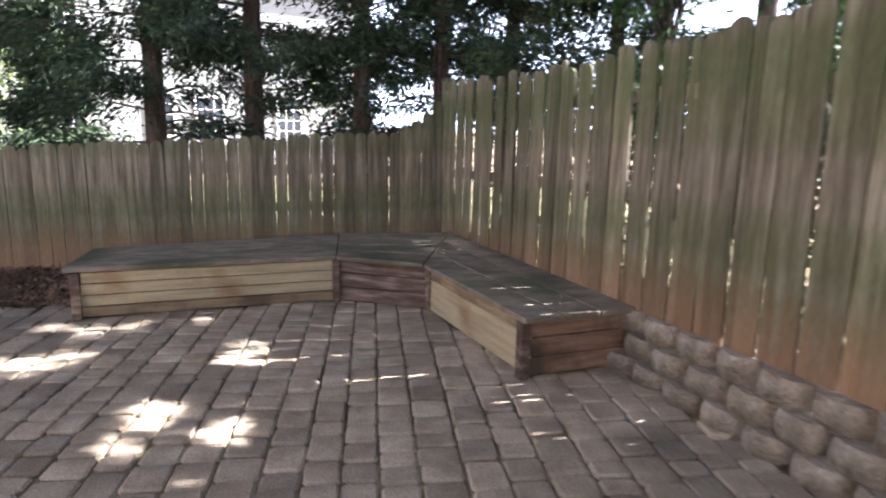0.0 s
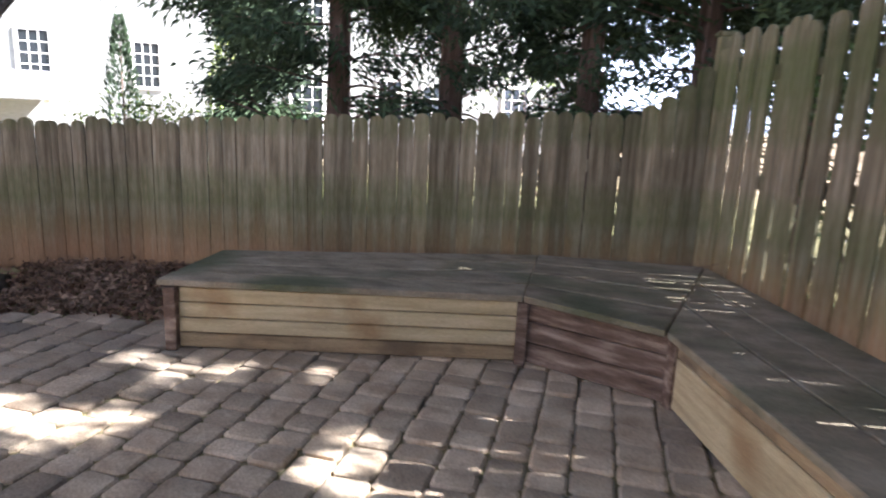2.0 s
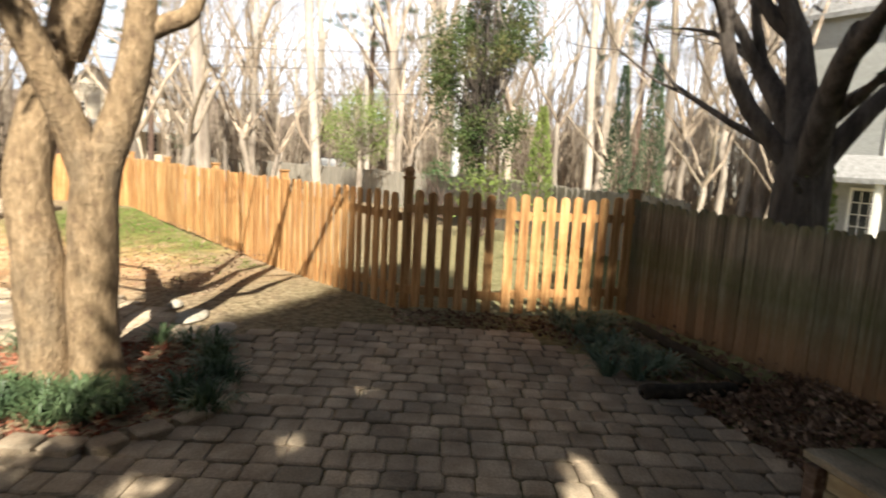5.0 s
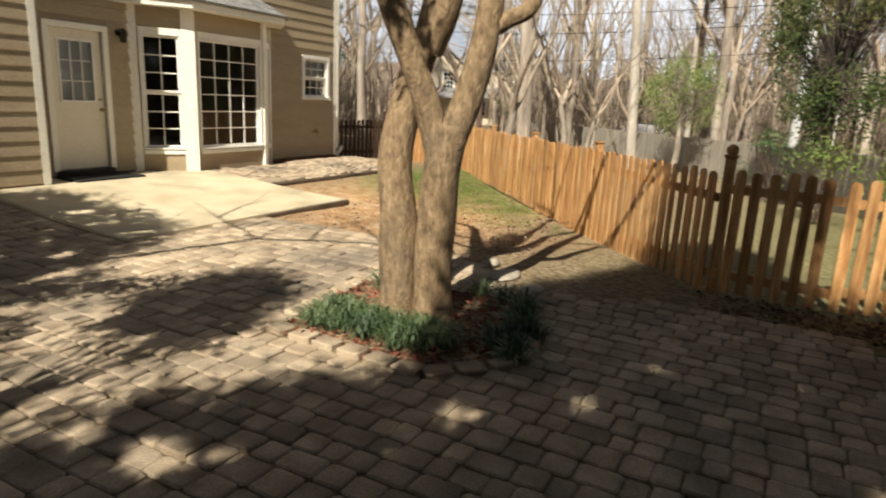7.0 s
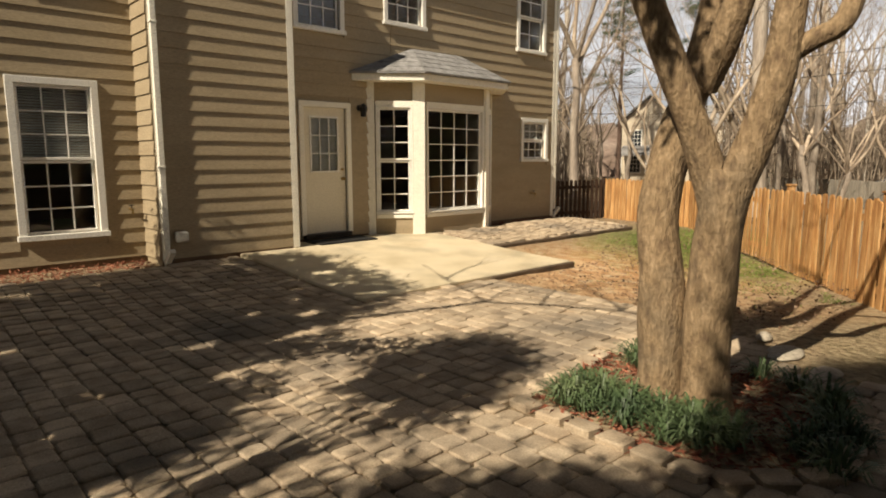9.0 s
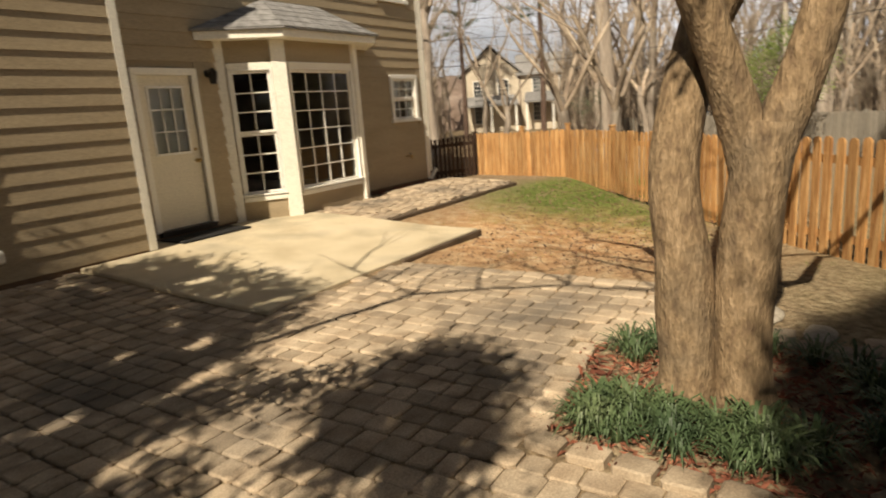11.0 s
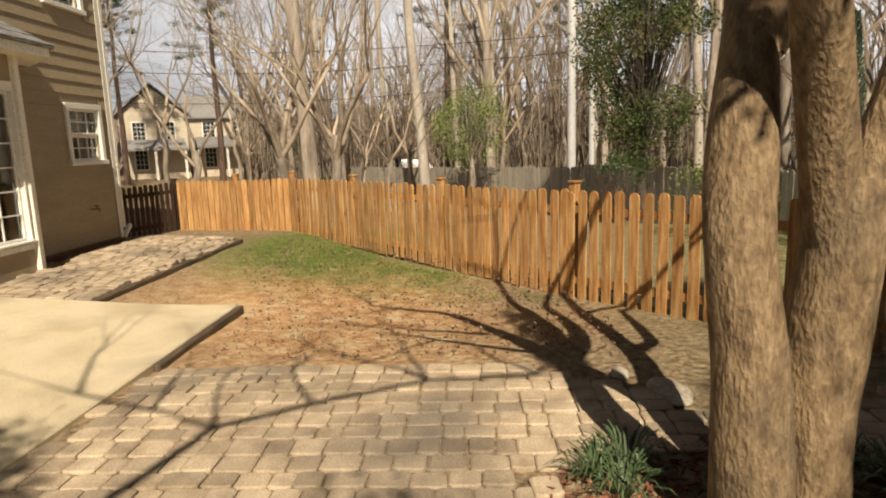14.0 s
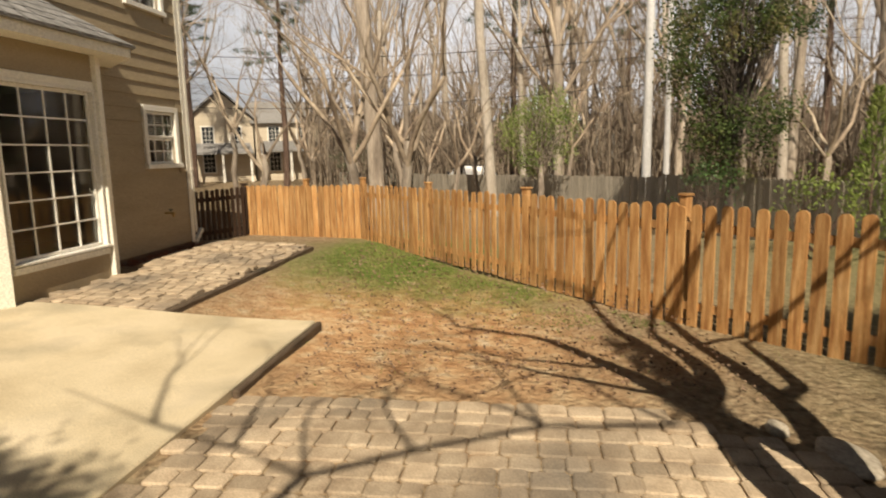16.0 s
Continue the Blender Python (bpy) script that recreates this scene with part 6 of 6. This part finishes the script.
# ---- neighbouring houses ----
def far_window(root, m, w, h, cols=3, rows=4, shutter=False):
    bm = bmesh.new()
    for a in ((-0.09, -0.09, w + 0.09, 0), (-0.09, h, w + 0.09, h + 0.09), (-0.09, 0, 0, h), (w, 0, w + 0.09, h)):
        block(bm, a[0], -0.06, a[1], a[2], 0.0, a[3])
    win = part("window", bm, WHITE, root)
    win.matrix_basis = m
    for i in range(1, cols):
        box_part("muntin", w * i / cols - 0.015, -0.035, 0, w * i / cols + 0.015, -0.02, h, WHITE, win)
    for i in range(1, rows):
        box_part("muntin", 0, -0.036, h * i / rows - 0.015, w, -0.021, h * i / rows + 0.015, WHITE, win)
    bm = bmesh.new()
    block(bm, 0, -0.018, 0, w, -0.006, h)
    pane = part("pane", bm, DARK_PANE, win)


def dark_glass():
    m = bpy.data.materials.new("dark_window_pane")
    m.use_nodes = True
    b = m.node_tree.nodes["Principled BSDF"]
    b.inputs["Base Color"].default_value = (0.03, 0.035, 0.04, 1)
    b.inputs["Roughness"].default_value = 0.06
    return m


DARK_PANE = dark_glass()


def gable_house(name, label, m, w, d, h, ridge, wall, windows, gable_front=True, porch=None):
    root = tagged(new(name), label, "house")
    root.matrix_basis = m
    bm = bmesh.new()
    block(bm, 0, 0, -0.5, w, d, h)
    v = [bm.verts.new(c) for c in ((0, 0, h), (w, 0, h), (w / 2, 0, ridge), (0, d, h), (w, d, h), (w / 2, d, ridge))]
    if gable_front:
        bm.faces.new((v[0], v[1], v[2]))
        bm.faces.new((v[3], v[5], v[4]))
    part("wall", bm, wall, root)
    bm = bmesh.new()
    o = 0.35
    if gable_front:
        sides = (((-o, -o, h - 0.2), (w / 2, -o, ridge + 0.1), (w / 2, d + o, ridge + 0.1), (-o, d + o, h - 0.2)), ((w + o, -o, h - 0.2), (w / 2, -o, ridge + 0.1), (w / 2, d + o, ridge + 0.1), (w + o, d + o, h - 0.2)))
    else:
        sides = (((-o, -o, h - 0.15), (w + o, -o, h - 0.15), (w + o, d / 2, ridge), (-o, d / 2, ridge)), ((-o, d + o, h - 0.15), (w + o, d + o, h - 0.15), (w + o, d / 2, ridge), (-o, d / 2, ridge)))
    for s in sides:
        lo = [bm.verts.new(c) for c in s]
        hi = [bm.verts.new((c[0], c[1], c[2] + 0.16)) for c in s]
        bm.faces.new(lo)
        bm.faces.new(hi)
        for i in range(4):
            bm.faces.new((lo[i], lo[(i + 1) % 4], hi[(i + 1) % 4], hi[i]))
    part("roof", bm, SHINGLE, root)
    for x, z, ww, hh in windows:
        far_window(root, pose(x, -0.002, z), ww, hh)
    if porch:
        x0, x1, z = porch
        bm = bmesh.new()
        vs = [bm.verts.new(c) for c in ((x0, 0, z + 0.7), (x1, 0, z + 0.7), (x1 + 0.2, -1.8, z), (x0 - 0.2, -1.8, z), (x0, 0, z + 0.55), (x1, 0, z + 0.55), (x1 + 0.2, -1.8, z - 0.15), (x0 - 0.2, -1.8, z - 0.15))]
        for f in ((0, 1, 2, 3), (4, 5, 6, 7), (3, 2, 6, 7), (0, 3, 7, 4), (1, 2, 6, 5)):
            bm.faces.new([vs[i] for i in f])
        part("porch_roof", bm, SHINGLE, root)
        for i in range(3):
            x = x0 + (x1 - x0) * i / 2
            box_part("porch_post", x - 0.08, -1.7, -0.4, x + 0.08, -1.54, z - 0.1, WHITE, root)
    return root


gable_house("neighbour_house", "large pale-sided neighbouring house behind the cypresses", pose(14.06, -13.2, -1.5, 0, 0, 210), 24.0, 9.0, 8.0, 11.0, PALE_SIDING,
            [(2.9, 3.45, 1.4, 1.3), (5.2, 3.45, 0.8, 1.3), (8.3, 3.3, 0.7, 1.3), (13.0, 2.3, 1.0, 1.7), (15.9, 2.5, 0.8, 1.4), (17.5, 2.2, 0.9, 1.6), (2.1, 1.0, 0.8, 1.5), (10.6, 2.4, 0.9, 1.5), (20.5, 2.3, 0.9, 1.6),
             (13.0, 5.4, 1.0, 1.5), (17.5, 5.4, 1.0, 1.5)], False, (0.9, 6.3, 2.9))
gable_house("neighbour_house", "beige neighbouring house with a gable and porch", pose(38.6, 27.4, -0.2, 0, 0, -64), 4.6, 8.0, 4.6, 6.6, BEIGE_SIDING,
            [(0.9, 2.7, 0.8, 1.3), (2.9, 2.7, 0.8, 1.3), (0.9, 0.6, 0.8, 1.4)], True, (0.3, 4.3, 2.1))
gable_house("neighbour_house", "beige side range of the gabled neighbouring house", pose(40.8, 23.2, -0.2, 0, 0, -64), 5.0, 7.0, 4.4, 6.0, BEIGE_SIDING,
            [(1.0, 2.8, 0.8, 1.2), (3.2, 2.8, 0.8, 1.2), (1.0, 0.6, 0.8, 1.4)], False, (0.4, 4.6, 2.2))
gable_house("neighbour_house", "small white house far through the trees", pose(38, -16, -0.2, 0, 0, -120), 7.0, 6.0, 2.8, 5.0, PALE_SIDING, [(1.0, 0.8, 1.0, 1.2), (4.4, 0.8, 1.0, 1.2)], True)
gable_house("neighbour_house", "small white house far through the trees", pose(47, 0, -0.2, 0, 0, -95), 6.0, 6.0, 2.6, 4.6, PALE_SIDING, [(1.0, 0.8, 1.0, 1.2)], True)


# ---- pole, wires, car ----
def utility_pole(x, y, h, r, label):
    root = tagged(new("utility_pole"), label, "utility pole")
    tb = Tubes()
    tb.limb([(x, y, -0.3), (x, y, h / 2), (x, y, h)], [r, r * 0.9, r * 0.75], 12)
    tb.make("pole", POLE, root)
    bm = bmesh.new()
    block(bm, x - 0.12, y - 0.16, h * 0.60, x + 0.05, y - 0.02, h * 0.60 + 0.28, None, 0.01)
    part("service_box", bm, STEEL, root)
    return root


utility_pole(16.4, -1.7, 9.0, 0.16, "pale slender utility pole beyond the fences")
utility_pole(19.0, -2.9, 9.0, 0.12, "pale slender utility pole beyond the fences")
for i, (z0, z1) in enumerate(((4.6, 5.6), (3.7, 4.2), (5.2, 6.6))):
    tb = Tubes()
    a, b = Vector((16.4, -1.7, z0)), Vector((22.0, 22.0, z1))
    tb.limb([a.lerp(b, k / 14) - Vector((0, 0, 0.5 * math.sin(math.pi * k / 14))) for k in range(15)], [0.013] * 15, 4)
    tagged(tb.make("overhead_wire", BLACK), "thin black overhead wire", "wire", group="overhead wires")


def parked_car():
    root = tagged(new("parked_car"), "black parked car beyond the fences", "car")
    root.matrix_basis = pose(27.0, 5.0, -0.75, 0, 0, 95)
    bm = bmesh.new()
    prof = [(-2.2, 0.35), (-2.25, 0.85), (-1.9, 1.05), (-1.2, 1.12), (-0.6, 1.62), (0.9, 1.66), (1.7, 1.15), (2.2, 1.05), (2.25, 0.4)]
    ringv = []
    for y, s in ((-0.86, 0.97), (-0.62, 1.0), (0.62, 1.0), (0.86, 0.97)):
        ringv.append([bm.verts.new((x * s, y * (0.8 if z > 1.3 else 1), z * s)) for x, z in prof])
    for a, b in zip(ringv, ringv[1:]):
        for i in range(len(prof)):
            j = (i + 1) % len(prof)
            bm.faces.new((a[i], a[j], b[j], b[i]))
    bm.faces.new(ringv[0])
    bm.faces.new(ringv[-1])
    part("body", bm, VEHICLE, root)
    for x in (-1.35, 1.35):
        for y in (-0.8, 0.8):
            bm = bmesh.new()
            bmesh.ops.create_cone(bm, cap_ends=True, segments=18, radius1=0.33, radius2=0.33, depth=0.2, matrix=pose(x, y, 0.33, 90))
            part("wheel", bm, RUBBER, root)


parked_car()


# ---- paving ----
PATIO = [(-1.82, 4.2), (-1.84, 1.6), (-2.2, 0.95), (-2.9, 0.3), (-2.5, -0.6), (-2.25, -1.1), (-2.28, -2.15), (-2.95, -2.72), (-3.6, -3.14), (-4.25, -3.38), (-5.05, -3.5), (-5.2, -3.28), (-6.98, -3.72), (-7.80, -3.35),
         (-8.2, -1.95), (-8.74, -2.1), (-9.45, 1.2), (-9.9, 7.2), (-4.9, 7.2), (-4.8, 7.42), (-3.78, 7.38), (-3.78, 4.32), (-1.82, 4.3)]


def paver_shape(x0, y0, x1, y1, z, rng, verts, faces, h=0.055):
    g, e = 0.0035, 0.010
    x0, y0, x1, y1 = x0 + g, y0 + g, x1 - g, y1 - g
    b = len(verts)
    j = lambda: rng.uniform(-0.005, 0.005)
    outer = [(x0 + j(), y0 + j()), (x1 + j(), y0 + j()), (x1 + j(), y1 + j()), (x0 + j(), y1 + j())]
    c = 0.018
    ring = []
    for i in range(4):
        p, q, r = outer[i - 1], outer[i], outer[(i + 1) % 4]
        for o in (p, r):
            L = math.hypot(o[0] - q[0], o[1] - q[1]) or 1
            ring.append((q[0] + (o[0] - q[0]) / L * c, q[1] + (o[1] - q[1]) / L * c))
    mx, my = (x0 + x1) / 2, (y0 + y1) / 2
    tx, ty = rng.uniform(-0.02, 0.02), rng.uniform(-0.02, 0.02)
    verts += [(x, y, z - h) for x, y in ring]
    verts += [(x, y, z - 0.008 + (x - mx) * tx + (y - my) * ty) for x, y in ring]
    k = 1 - 2 * e / min(x1 - x0, y1 - y0)
    verts += [(mx + (x - mx) * k, my + (y - my) * k, z + (x - mx) * tx + (y - my) * ty) for x, y in ring]
    for lv in (0, 8):
        for i in range(8):
            n = (i + 1) % 8
            faces.append((b + lv + i, b + lv + n, b + lv + 8 + n, b + lv + 8 + i))
    faces.append(tuple(b + 16 + i for i in range(8)))


def paving(root, x_from, x_to, y_from, y_to, keep, z, seed, width=0.168, near=None, limit=300):
    rng = random.Random(seed)
    verts, faces, singles = [], [], 0
    x = x_from
    while x < x_to:
        w = width * rng.choice((0.92, 1.0, 1.0, 1.12))
        y = y_from - rng.uniform(0, 0.2)
        while y < y_to:
            length = rng.choice((0.125, 0.15, 0.165, 0.18, 0.215)) * rng.uniform(0.97, 1.03)
            mx, my = x + w / 2, y + length / 2
            zz = z + rng.gauss(0, 0.0035) + 0.008 * noise.noise(Vector((mx * 0.8, my * 0.8, 9))) + rise(mx, my)
            if keep(mx, my):
                if near and near(mx, my) and singles < limit:
                    v, f = [], []
                    paver_shape(-w / 2, -length / 2, w / 2, length / 2, 0, rng, v, f)
                    ob = mesh_object("paver", v, f, PAVER, root)
                    ob.location = (mx, my, zz)
                    singles += 1
                else:
                    paver_shape(x, y, x + w, y + length, zz, rng, verts, faces)
            y += length
        x += w
    if verts:
        tagged(mesh_object("paver_field", verts, faces, PAVER_FIELD, root), kind="stuff")


patio = tagged(new("patio"), "patio of tumbled buff-grey concrete pavers in running courses", "paving", kind="structure")
paving(patio, -10.0, -1.8, -3.7, 7.5, lambda x, y: inside(x, y, PATIO) and not inside(x, y, ISLAND), 0.0, 200, near=lambda x, y: -7.6 < x < -5.0 and -3.6 < y < 0.6)
walk_path = tagged(new("brick_walk"), "narrow paver walk along the house wall", "paving", kind="structure")
paving(walk_path, 0.0, 4.3, 5.9, 7.9, lambda x, y: y > 5.96 and (y < 7.42 or x > 2.15) and y < 7.62 and (x > 0.02), 0.03, 201, 0.16)
# border stones of the tree bed
edge_root = tagged(new("bed_border"), "border of pale tumbled pavers round the tree bed", "edging", kind="structure")
rng = random.Random(202)
for p, q in zip(ISLAND, ISLAND[1:] + ISLAND[:1]):
    n = int(dist(p, q) / 0.2)
    if p in (ISLAND[1], ISLAND[2]):
        continue
    for i in range(n):
        v, f = [], []
        paver_shape(-0.095, -0.075, 0.095, 0.075, 0, rng, v, f, 0.08)
        ob = mesh_object("paver", v, f, PAVER, edge_root)
        ob.matrix_basis = along(p, q) @ pose((i + 0.5) * dist(p, q) / n, -0.02, 0.03 + rng.uniform(-0.008, 0.012), rng.uniform(-3, 3), rng.uniform(-3, 3), rng.uniform(-4, 4))
